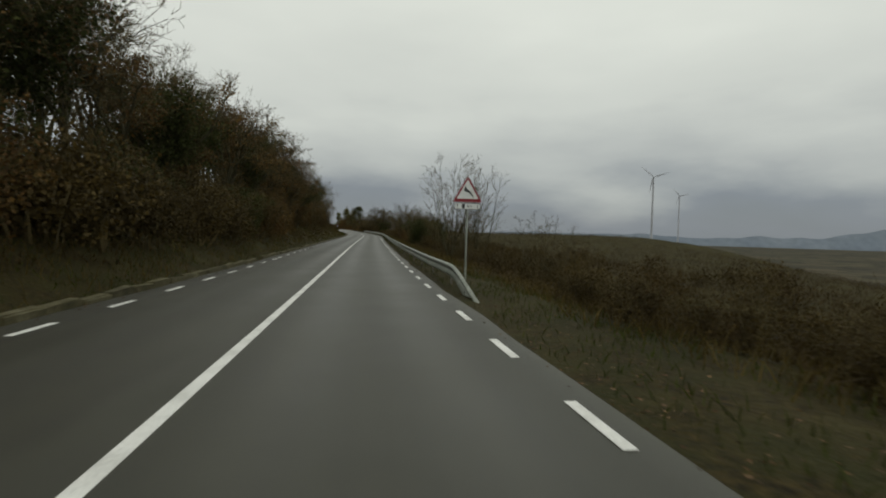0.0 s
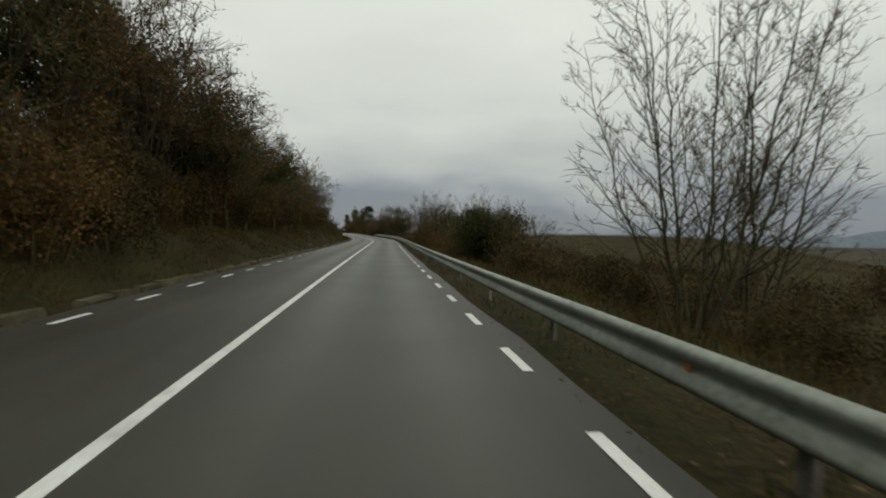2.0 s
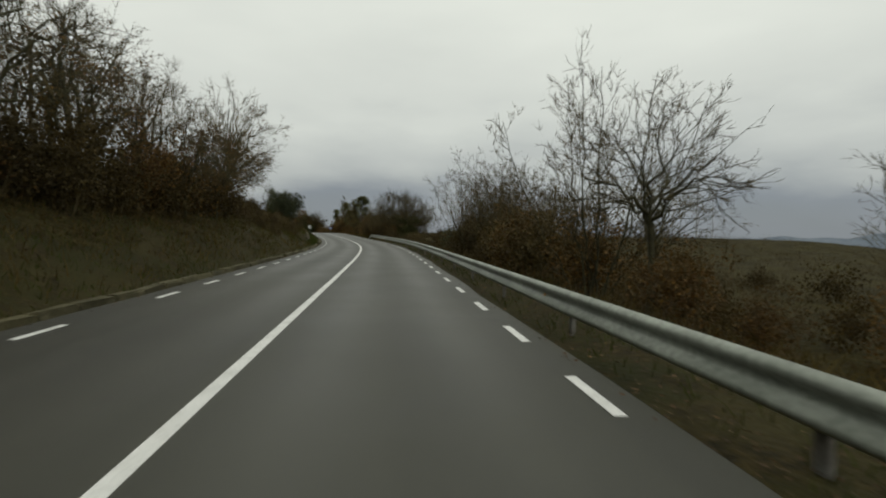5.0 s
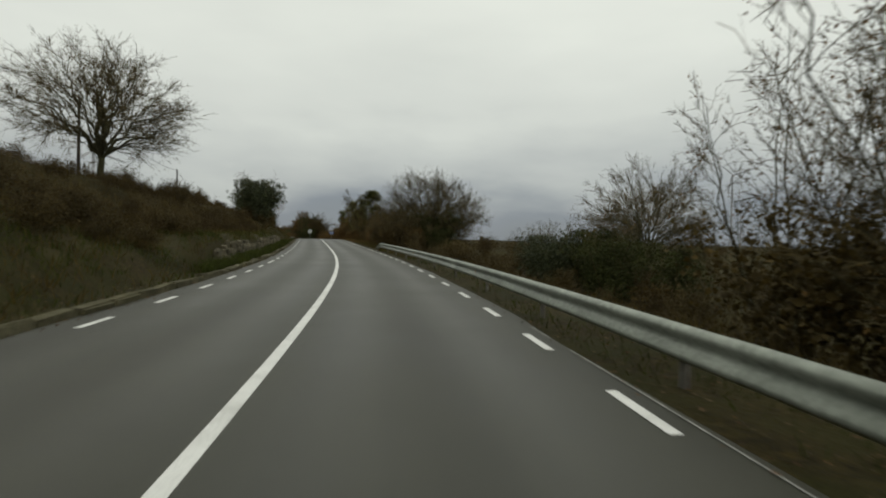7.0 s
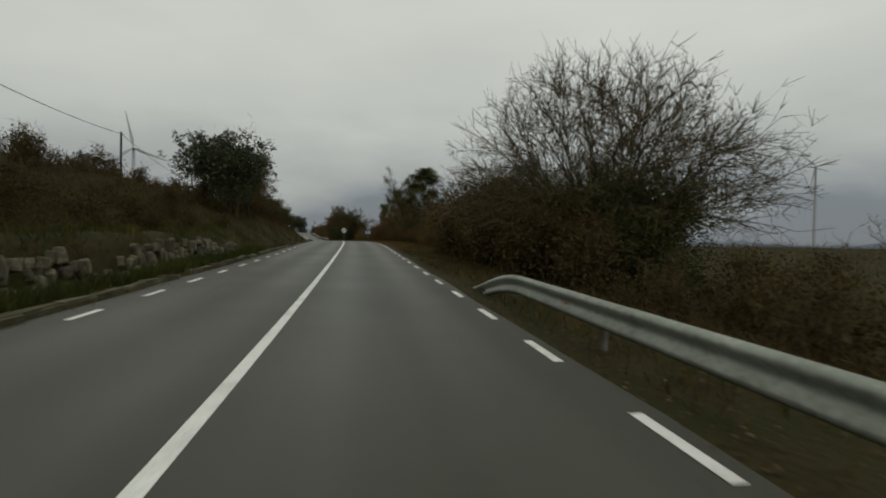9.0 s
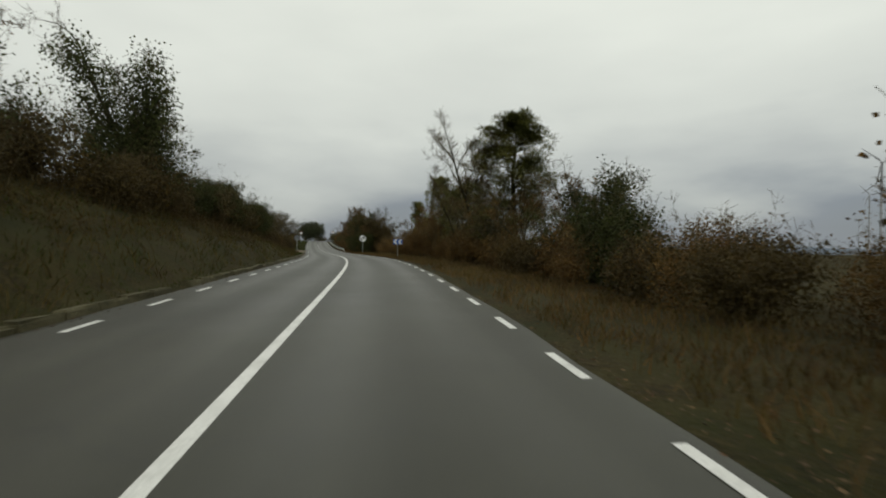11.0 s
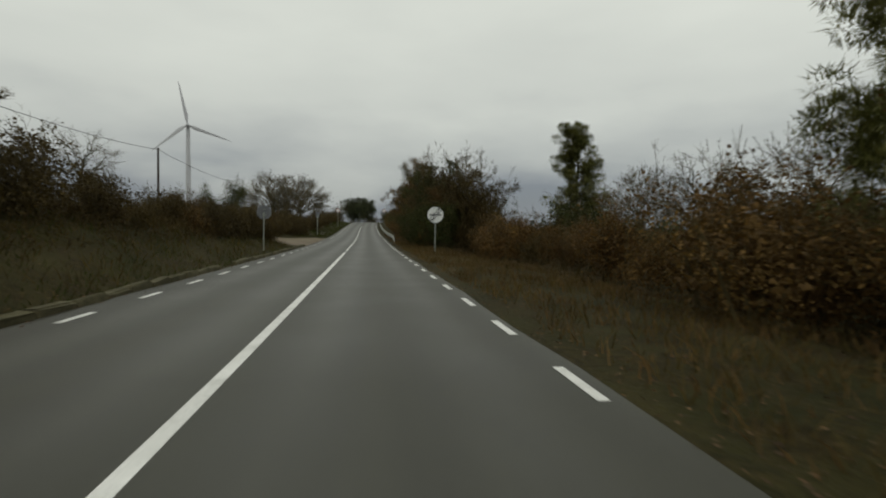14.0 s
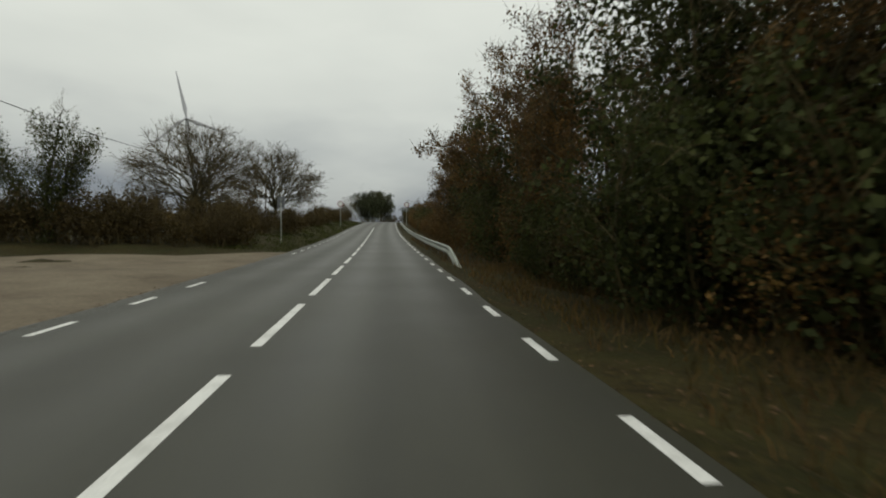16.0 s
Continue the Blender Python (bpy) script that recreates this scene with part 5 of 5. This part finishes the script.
plant(K_OCHREBUSH[1], 195.0, 7.1, 0.75, 10)
plant(K_LEAFOAK[0], 199.0, 9.4, 0.6, 60)
plant(K_PINE[1], 205.4, 9.6, 1.15, 50, tall=0.72)
plant(K_PINE[0], 219.6, 11.3, 1.14, 90)
plant(K_PINE[1], 241.8, 13.6, 1.06, 150, tall=1.0)
plant(K_RUSTDENSE[0], 213.2, 8.0, 0.72, 40)
plant(K_RUSTDENSE[1], 216.0, 10.0, 0.8, 190)
plant(K_RUSTBUSH[1], 212.0, 6.9, 1.0)
plant(K_OCHREBUSH[0], 218.4, 6.9, 1.05, label="broad orange-brown oak shrub by the verge")
plant(K_RUSTBUSH[0], 219.8, 7.6, 1.0)
plant(K_OCHREBUSH[1], 225.0, 9.0, 0.8)
plant(K_RUSTBUSH[2], 237.5, 8.0, 0.9)
plant(K_OCHREBUSH[0], 241.5, 8.2, 0.9)
plant(K_OAK[0], 239.7, 16.6, 0.9)
plant(K_LEAFOAK[0], 236.0, 14.8, 0.8)
plant(K_OAK[2], 231.0, 14.6, 0.85)
plant(K_OAK[1], 226.5, 15.5, 0.85)
plant(K_LEAFOAK[1], 243.5, 15.0, 0.8)
plant(K_OAK[0], 247.0, 17.5, 0.8)
plant(K_RUSTDENSE[0], 206.8, 8.0, 0.62)
plant(K_LEAFOAK[0], 209.4, 9.4, 0.68)
plant(K_RUSTDENSE[1], 211.0, 8.2, 0.58)
plant(K_RUSTBUSH[1], 208.0, 7.0, 0.95)
plant(K_IVYTREE, 181.7, 9.2, 0.74)
plant(K_IVYBUSH[0], 182.0, 8.8, 0.82)
plant(K_IVYBUSH[1], 178.3, 8.7, 0.86, 220)
plant(K_RUSTOAK[0], 183.8, 9.6, 0.84)
plant(K_LEAFOAK[0], 185.8, 9.8, 0.66)
plant(K_RUSTOAK[1], 187, 8.2, 0.75)
plant(K_LEADER, 202.4, 8.6, 1.0, 200)
plant(K_BIGFAN[1], 203.4, 9.8, 0.9, 40)
plant(K_LUSH[0], 250.8, 8.0, 1.2, 10, tall=1.0, label="dense bramble-grown oak by the roadside")
plant(K_LUSH[1], 253.6, 7.4, 1.25, 80, tall=1.05)
plant(K_LUSH[0], 256.4, 9.0, 0.95, 200, tall=0.9)
plant(K_LUSH[0], 248.8, 9.6, 1.0, 160)
plant(K_OAK[0], 252.6, 8.8, 1.3)
plant(K_OAK[1], 256.0, 8.4, 1.1)
plant(K_RUSTDENSE[1], 251.6, 6.9, 0.85, 300)
plant(K_RUSTDENSE[0], 254.8, 6.6, 0.62, 20)
plant(K_RUSTBUSH[0], 244.6, 8.8, 0.7)
plant(K_OCHREBUSH[1], 246.2, 9.6, 0.75)
plant(K_BRAMBLE[0], 250.4, 6.5, 0.85)
plant(K_BRAMBLE[1], 252.4, 6.2, 0.8)
plant(K_BRAMBLE[0], 254.6, 6.0, 0.85)
plant(K_BRAMBLE[1], 257.0, 5.9, 0.8)
plant(K_BRAMBLE[1], 251.0, 9.0, 1.1)
plant(K_BRAMBLE[0], 249.4, 8.4, 0.9)
plant(K_RUSTDENSE[0], 257.6, 6.9, 0.85, 30)
plant(K_RUSTDENSE[1], 260.5, 6.6, 1.2, 160)
plant(K_RUSTDENSE[0], 264.5, 6.6, 1.25, 250)
plant(K_LUSH[1], 267.5, 7.2, 1.3, 200)
plant(K_RUSTDENSE[1], 270.5, 6.5, 1.3, 60)
plant(K_RUSTDENSE[0], 275.0, 6.5, 1.25, 110)
plant(K_LUSH[0], 279.5, 7.0, 1.2, 300)
plant(K_RUSTDENSE[1], 283.0, 6.6, 1.1, 10)
plant(K_RUSTDENSE[0], 289.0, 6.8, 0.9, 200)
plant(K_ROUND, 138.0, -13.9, 1.34, 100, sink=0.2)
plant(K_LEAFOAK[0], 109.4, -9.0, 1.3, 20, label="dark leaning oak with rust-brown leaves")
plant(K_HOLM, 167.4, -7.0, 1.06, 40)
plant(K_HOLM, 168.5, -8.5, 0.9, 140)
plant(K_LEAFOAK[1], 171.5, -6.6, 0.72)
plant(K_IVYTREE, 188.0, -8.7, 1.12, 10)
plant(K_IVYBUSH[0], 188.2, -8.8, 0.9)
plant(K_OAK[0], 196, -11, 0.9)
plant(K_OAK[1], 210.8, -13, 0.72)
plant(K_HAW, 212.5, -8.6, 0.95)
plant(K_HAW, 221.2, -7.0, 0.95)
plant(K_HAW, 223.6, -8.4, 1.1)
plant(K_HAW, 204.0, -9.0, 1.0)
plant(K_OAK[2], 233, -9.5, 0.5)
plant(K_IVYTREE, 271.0, -13.9, 0.72, 100, tall=1.35)
plant(K_ROUND, 281.5, -10.8, 1.12, 20)
plant(K_ROUND, 300.5, -9.6, 1.25, 90)
plant(K_HOLM, 372, 1.0, 1.55, 0, label="dark rounded evergreen tree at the end of the road")
plant(K_HOLM, 376, -2.0, 1.45, 70)
plant(K_HOLM, 373.5, 2.6, 1.4, 140)
plant(K_HOLM, 374.5, -0.4, 1.6, 220)

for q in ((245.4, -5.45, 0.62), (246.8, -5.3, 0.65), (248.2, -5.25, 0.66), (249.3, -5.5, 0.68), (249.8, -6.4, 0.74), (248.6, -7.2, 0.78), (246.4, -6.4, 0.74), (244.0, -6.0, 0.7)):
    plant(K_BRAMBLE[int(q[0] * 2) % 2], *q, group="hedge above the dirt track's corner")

# woods on the bank
WOODS = "trees of the wood on the bank"
s = 2.5
while s < 101:
    for o, lo, hi in ((-7.6, 1.05, 1.4), (-10.6, 1.3, 1.6), (-14.0, 1.4, 1.7)):
        if o < -12 and rp.random() < 0.45:
            continue
        k = rp.choice(K_OAK[:1] + K_LEAFOAK + K_LEAFOAK[:1] + K_RUSTOAK) if o > -8.7 else rp.choice(K_BACKOAK + K_OAK[:2] + K_LEAFOAK[:1])
        f = float(np.interp(s, [0, 55, 80, 101], [1.0, 1.0, 0.85, 0.7]))
        plant(k, s + rp.uniform(-1.2, 1.2), o + rp.uniform(-1.0, 1.0), rp.uniform(lo, hi) * f, group=WOODS)
    s += 3.9
s = 2.0
while s < 102:
    far = float(np.interp(s, [0, 40, 60, 102], [0.0, 0.0, 1.2, 1.5]))
    for o in (-5.6, -7.2, -9.4):
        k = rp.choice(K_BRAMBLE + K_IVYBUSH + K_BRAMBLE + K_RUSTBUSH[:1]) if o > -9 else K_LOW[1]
        if o > -6 and s > 42:
            continue
        plant(k, s + rp.uniform(-0.9, 0.9), o - far + rp.uniform(-0.5, 0.5), rp.uniform(0.85, 1.3) * (0.72 if k in K_IVYBUSH else 1.0) * (0.8 if s > 45 else 1.0), group="shrubs under the wood")
    s += 2.5
for q in ((13.5, -8.6, 1.15), (27.5, -8.0, 1.2), (30.0, -9.5, 1.1), (41.0, -8.6, 1.2), (55.0, -9.2, 1.1)):
    plant(K_IVYTREE, *q, group=WOODS)
for k, *q in ((K_LEAFOAK[0], 46.5, -8.4, 1.45), (K_LEAFOAK[1], 50.0, -7.6, 1.4), (K_LEAFOAK[0], 53.6, -8.4, 1.4), (K_LEAFOAK[0], 57.4, -7.8, 1.3), (K_RUSTDENSE[0], 52.0, -10.0, 1.3), (K_IVYTREE, 56.0, -8.6, 1.15), (K_IVYTREE, 66.0, -8.2, 1.05)):
    plant(k, *q, group=WOODS)
# hedge beyond the dirt track
for k in range(26):
    o = -6.3 - 0.75 * k
    plant(rp.choice(K_BRAMBLE + K_BRAMBLE + K_SCRUB[:1]), 270.0 + (3.2 if k < 4 else 1.0) + 0.02 * k + rp.uniform(-0.5, 0.9), o, rp.uniform(0.85, 1.15), group="hedge beyond the track")
# hedges and thickets: from s, to s, side offset, spread, size, step, kinds
THICKETS = (
    (104, 165, -9.0, 2.6, 0.5, 1.7, K_SCRUB + K_BRAMBLE),
    (146, 200, -13.8, 2.0, 0.7, 1.7, K_LOW),
    (108, 146, -13.0, 1.5, 0.4, 1.6, K_LOW),
    (172, 228, -7.9, 1.1, 0.85, 1.5, K_SCRUB + K_BRAMBLE + K_BRAMBLE),
    (228, 249, -7.6, 1.2, 0.60, 1.2, K_BRAMBLE + K_BRAMBLE + K_SCRUB[:1]),
    (193, 222, -7.6, 0.7, 0.74, 1.7, K_IVYBUSH),
    (178, 226, -10.2, 1.5, 0.84, 1.9, K_LOW + K_IVYBUSH[:1]),
    (226, 250, -10.4, 1.5, 0.5, 1.5, K_LOW),
    (236.0, 250.0, -6.0, 0.35, 0.62, 0.85, K_BRAMBLE + K_RUSTBUSH[:1]),
    (118, 168, -8.0, 1.2, 0.55, 1.5, K_LOW + K_SCRUB[:1]),
    (3, 17, 7.4, 0.9, 0.48, 1.2, K_BRAMBLE[:1] + K_SCRUB + K_LOW),
    (106, 126, -6.0, 0.7, 0.36, 1.2, K_BRAMBLE + K_SCRUB),
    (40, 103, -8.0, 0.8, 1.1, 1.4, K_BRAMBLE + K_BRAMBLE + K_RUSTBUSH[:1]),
    (271, 345, -7.2, 1.2, 0.85, 1.9, K_SCRUB + K_BRAMBLE + K_BRAMBLE),
    (275, 300, -11.5, 2.0, 1.1, 1.9, K_LOW),
    (63, 84, 7.8, 1.4, 0.52, 1.5, K_BRAMBLE + K_RUSTBUSH[:2]),
    (84, 100, 7.4, 1.4, 0.9, 1.6, K_RUSTBUSH[:2] + K_OCHREBUSH + K_BRAMBLE[:1]),
    (0, 62, 8.5, 2.2, 0.6, 1.6, K_BRAMBLE + K_SCRUB[:1]),
    (4, 150, 13.0, 3.0, 0.72, 2.1, K_LOW),
    (10, 200, 21.0, 5.0, 0.8, 3.0, K_LOW),
    (98, 146, 8.0, 2.0, 0.5, 2.0, K_SCRUB + K_BRAMBLE[:1]),
    (147, 168, 6.9, 0.8, 1.1, 1.5, K_RUSTBUSH + K_OCHREBUSH[:1] + K_RUSTBUSH + K_BRAMBLE),
    (170, 190, 10.5, 1.8, 0.74, 2.0, K_RUSTBUSH + K_RUSTOAK[:1] + K_BRAMBLE),
    (168, 192, 7.6, 0.8, 0.68, 1.5, K_RUSTBUSH + K_OCHREBUSH[:1] + K_BRAMBLE),
    (192, 206, 7.5, 0.9, 0.62, 1.3, K_RUSTBUSH + K_OCHREBUSH[:1] + K_BRAMBLE[:1]),
    (152, 170, 9.5, 1.5, 1.25, 2.0, K_RUSTBUSH + K_RUSTOAK[:1] + K_BRAMBLE),
    (194, 208, 9.6, 1.2, 0.6, 1.6, K_RUSTBUSH + K_RUSTOAK[:1]),
    (208, 219, 8.6, 1.2, 0.85, 1.4, K_RUSTBUSH + K_OCHREBUSH + K_BRAMBLE[:1]),
    (220, 247, 10.2, 1.2, 0.86, 1.3, K_RUSTBUSH + K_OCHREBUSH[:1] + K_BRAMBLE),
    (208, 250, 12.6, 1.6, 0.88, 1.5, K_RUSTBUSH + K_BRAMBLE + K_IVYBUSH[:1]),
    (208, 262, 16.5, 2.5, 0.8, 2.4, K_LOW + K_BACKOAK[:1]),
    (249, 262, 5.9, 0.5, 0.9, 1.6, K_RUSTBUSH + K_IVYBUSH),
    (262, 345, 6.0, 0.6, 0.8, 2.2, K_RUSTBUSH + K_SCRUB[:1] + K_IVYBUSH[:1]),
    (290, 345, 8.5, 1.5, 1.2, 3.0, K_RUSTBUSH + K_RUSTOAK + K_IVYBUSH[:1]),
    (345, 420, -9.0, 3.0, 1.2, 4.0, K_LOW + K_BACKOAK[:1]),
    (350, 420, 9.0, 3.0, 1.2, 4.0, K_LOW + K_BACKOAK[:1]),
)
for a, b, o, wide, size, step, kinds in THICKETS:
    s = a
    while s < b:
        k = rp.choice(kinds)
        tree_like = k in K_OAK or k in K_LEAFOAK or k in K_RUSTOAK or k in K_BACKOAK
        plant(k, s + rp.uniform(-0.6, 0.6), o + rp.uniform(-wide, wide), size * rp.uniform(0.75, 1.25) * (0.55 if tree_like else 1), group="roadside thicket")
        s += step * rp.uniform(0.7, 1.3)
for k in KINDS:
    for o in (*k.children_recursive, k):
        bpy.data.objects.remove(o)


# ---------------------------------------------------------------- distant hills
hv, hf = [], []
for k in range(90):
    x = 800 + k * 40
    y = 3300 - 0.45 * (x - 800)
    h = 40 + 34 * math.sin(k * 0.13 + 0.6) + 12 * math.sin(k * 0.41) + 5 * math.sin(k * 1.3)
    h *= float(np.interp(k, [0, 18, 28], [0.2, 0.3, 1.0]))
    hv += [(x, y, -60), (x + 60, y + 90, max(4, h)), (x + 160, y + 400, -60)]
for k in range(89):
    hf += [(3 * k, 3 * k + 3, 3 * k + 4, 3 * k + 1), (3 * k + 1, 3 * k + 4, 3 * k + 5, 3 * k + 2)]
tagged(new("backdrop_hills", mesh_of("backdrop_hills", hv, hf, M_HILLS, True)), "hills beyond the plain, with haze painted in as blue-grey", "hills", kind="structure")


# ---------------------------------------------------------------- grass and fallen leaves
def blades(name, n, s0, s1, o0, o1, length, wide, mat, seed, label, lean=0.5, bias=1.0):
    rs = np.random.RandomState(seed)
    s, u = rs.uniform(s0, s1, n), rs.uniform(0, 1, n) ** bias
    o = o0 + (o1 - o0) * u
    clump = np.sin(s * 1.7 + 2 * np.sin(o * 2.3)) + np.sin(o * 3.1 + s * 0.6)
    keep = clump + rs.normal(size=n) * 0.8 > -0.7
    s, o = s[keep], o[keep]
    n = len(s)
    p = spot(s, o, rise(s, o))
    p[:, 2] += wobble(p[:, 0], p[:, 1]) * smooth(4.0, 6.0, np.abs(o)) - 0.02
    a = rs.uniform(0, 2 * np.pi, n)
    side = np.stack([np.cos(a), np.sin(a), 0 * a], -1) * wide * rs.uniform(0.6, 1.4, (n, 1))
    ln = length * rs.uniform(0.45, 1.35, n)
    tilt = np.stack([rs.normal(size=n) * lean, rs.normal(size=n) * lean, np.ones(n)], -1)
    tip = p + tilt * ln[:, None]
    mid = p + tilt * ln[:, None] * np.array([0.35, 0.35, 0.55])
    v = np.stack([p - side, p + side, mid + side * 0.7, mid - side * 0.7, tip], 1).reshape(-1, 3)
    k = (np.arange(n) * 5)[:, None]
    f = np.concatenate([k + np.array([[0, 1, 2]]), k + np.array([[0, 2, 3]]), k + np.array([[3, 2, 4]])], 1).reshape(-1, 3)
    return tagged(new(name, fast_mesh(name, v, f, mat)), label, "grass", kind="stuff")


blades("verge_grass", 33000, -6, 165, 3.45, 6.8, 0.15, 0.008, M_GRASS, 1, "short green-brown grass on the verge by the guardrail", bias=0.9)
blades("dry_verge_grass", 30000, 130, 262, 3.6, 7.6, 0.24, 0.009, M_DRY, 2, "straw-coloured dry grass beside the road")
blades("rusty_verge_grass", 34000, 165, 290, 3.5, 8.6, 0.20, 0.009, M_BRACKEN, 8, "rust-brown dry grass on the wide verge", bias=0.9)
blades("wall_grass", 16000, 119, 161, -3.70, -4.42, 0.36, 0.010, M_GRASS, 9, "rank green grass growing in front of the stone wall", lean=0.35)
blades("terrace_grass", 11000, 112, 166, -4.7, -7.0, 0.20, 0.010, M_GRASS, 10, "green winter grass above the stone wall")
blades("slope_grass", 30000, -6, 150, 5.0, 12.0, 0.35, 0.012, M_DRY, 6, "dry tall grass on the slope below the road")
blades("bank_grass", 66000, -6, 250, -3.5, -8.0, 0.16, 0.009, M_GRASS, 3, "short winter grass on the bank", bias=1.1)
blades("bank_dry_grass", 52000, 4, 250, -4.0, -11.5, 0.30, 0.012, M_DRY, 4, "tall dry grass and weeds on the bank")
blades("far_verge_grass", 16000, 271, 345, -3.3, -7.0, 0.2, 0.012, M_GRASS, 7, "grass beyond the dirt track")


def brush(name, n, s0, s1, o0, o1, tall, seed, label, per=26, spread=0.75):
    """Low tangled winter scrub: tufts of short stems and dead leaves."""
    rs = np.random.RandomState(seed)
    s, o = rs.uniform(s0, s1, n), o0 + (o1 - o0) * rs.uniform(0, 1, n)
    p = spot(s, o, rise(s, o))
    p[:, 2] += wobble(p[:, 0], p[:, 1]) * smooth(4.0, 6.0, np.abs(o)) - 0.05
    h = tall * rs.uniform(0.4, 1.25, n) * (0.75 + 0.35 * np.sin(s * 0.31 + 2 * np.sin(o * 0.4)))
    base = np.repeat(p, per, 0)
    hh = np.repeat(h, per)[:, None]
    d = rs.normal(size=base.shape) * np.array([0.55, 0.55, 0.2]) + np.array([0, 0, 0.8])
    root = base + d * hh * rs.uniform(0.0, 0.7, (len(base), 1)) * np.array([spread, spread, 1.0]) + rs.normal(size=base.shape) * np.array([0.2, 0.2, 0.0])
    e = rs.normal(size=base.shape)
    e[:, 2] = np.abs(e[:, 2]) * 0.9
    e /= np.linalg.norm(e, axis=1, keepdims=True)
    u, _ = frames_of(e)
    ln = rs.uniform(0.14, 0.5, (len(base), 1)) * np.minimum(hh, 1.2)
    wd = rs.choice([0.007, 0.010, 0.026], (len(base), 1), p=[0.45, 0.3, 0.25])
    v = np.stack([root - u * wd, root + u * wd, root + e * ln], 1).reshape(-1, 3)
    return tagged(new(name, fast_mesh(name, v, np.arange(len(v)).reshape(-1, 3), M_SCRUB)), label, "scrub", kind="stuff")


brush("slope_scrub", 7500, 0, 150, 5.6, 30, 0.95, 51, "dark brown winter scrub covering the slope below the road")
brush("far_scrub", 10500, 20, 330, 20, 110, 1.7, 52, "brown scrubland rolling towards the ridge", spread=1.2)
brush("bank_scrub", 2800, 2, 104, -4.7, -12, 0.8, 53, "dark brambles and dead stems under the wood")
brush("hill_scrub", 4200, 104, 175, -6.6, -17, 0.9, 54, "brown heath and brambles on the upper bank")
brush("hedge_foot_scrub", 1800, 175, 250, -5.4, -10, 0.9, 55, "brambles and weeds at the foot of the hedge")
brush("thicket_foot_scrub", 2400, 150, 262, 5.6, 13, 0.7, 56, "dead weeds and brambles under the thicket")


def litter(name, n, s0, s1, o0, o1, seed):
    rs = np.random.RandomState(seed)
    s = rs.uniform(s0, s1, n)
    o = o0 + (o1 - o0) * rs.beta(1.3, 2.2, n)
    p = spot(s, o, np.where(np.abs(o) < 3.2, 0.006, rise(s, o) + 0.03))
    m = leaves(name, p, 0.05, M_LITTER, rs, up=0.0, slim=0.8)
    co = np.empty(len(m.vertices) * 3, np.float32)
    m.vertices.foreach_get("co", co)
    co = co.reshape(-1, 4, 3)
    co[:, :, 2] = p[:, None, 2] + (co[:, :, 2] - p[:, None, 2]) * 0.3
    m.vertices.foreach_set("co", co.ravel())
    return tagged(new(name, m), "brown fallen oak leaves along the road edge", "leaves", kind="stuff")


litter("fallen_leaves", 15000, -5, 262, 3.1, 5.2, 21)
litter("fallen_leaves", 17000, -5, 262, -2.95, -5.4, 22)

# ---------------------------------------------------------------- kerb stones along the left edge, some sunk or missing
kerb = thing("kerb", (0, 0, 0), 0, "broken mossy concrete kerb at the road edge", "kerb", kind="structure")
rk = random.Random(5)
kerb_meshes = []
for k in range(6):
    bm = box_bm(0.22, 0.985, 0.24, (0, 0, 0), 0.03)
    for v in bm.verts:
        v.co += Vector((rk.uniform(-0.018, 0.018), rk.uniform(-0.02, 0.02), rk.uniform(-0.015, 0.02)))
    me = bpy.data.meshes.new("kerb_stone")
    bm.to_mesh(me)
    bm.free()
    me.materials.append(M_KERB)
    kerb_meshes.append(me)
for k in range(-6, 250):
    if rk.random() < 0.07:
        continue
    s = k + 0.5
    q = spot(s, -3.32 + rk.uniform(-0.03, 0.03), -0.012 + rk.uniform(-0.03, 0.015))
    ob = attach("kerb_stone", rk.choice(kerb_meshes), kerb)
    ob.matrix_basis = pose(*q, rk.uniform(-2, 2), rk.uniform(-5, 5), heading(s) + rk.uniform(-1.5, 1.5))

# ---------------------------------------------------------------- remains of a dry-stone wall at the foot of the bank
wall = thing("dry_stone_wall", (0, 0, 0), 0, "low tumbled dry-stone wall half buried in the bank", "stone wall", kind="structure")
stone_meshes = []
for k in range(8):
    bm = bmesh.new()
    bmesh.ops.create_icosphere(bm, subdivisions=2, radius=0.5)
    ns = Vector((k * 7.3, k * 3.1, 1.7))
    for v in bm.verts:
        v.co = Vector([math.copysign(abs(c * 2) ** 0.34 / 2, c) for c in v.co])
        v.co *= 1 + 0.20 * noise.noise(v.co * 2.2 + ns)
    bmesh.ops.scale(bm, vec=(0.20, 0.17, 0.34), verts=bm.verts)
    me = bpy.data.meshes.new("stone")
    bm.to_mesh(me)
    bm.free()
    me.materials.append(M_STONE)
    stone_meshes.append(me)
s = 122.5
while s < 158:
    worn = math.sin(s * 0.55) + 0.6 * math.sin(s * 1.37 + 1)
    for row in range(3):
        if rk.random() < (0.10, 0.16, 0.30)[row] or (row == 2 and worn < -0.2) or (row == 1 and worn < -1.1):
            continue
        o = -4.50 - 0.05 * row + rk.uniform(-0.07, 0.07)
        q = spot(s + 0.09 * row + rk.uniform(-0.05, 0.05), o, 0.06 + 0.27 * row + rk.uniform(-0.09, 0.07))
        ob = attach("stone", rk.choice(stone_meshes), wall)
        ob.matrix_basis = pose(*q, rk.uniform(-22, 22), rk.uniform(-14, 14), heading(s) + rk.uniform(-25, 25)) @ Matrix.Diagonal((rk.uniform(0.8, 1.2), rk.uniform(0.6, 1.45), rk.uniform(0.55, 1.25), 1))
    s += 0.235
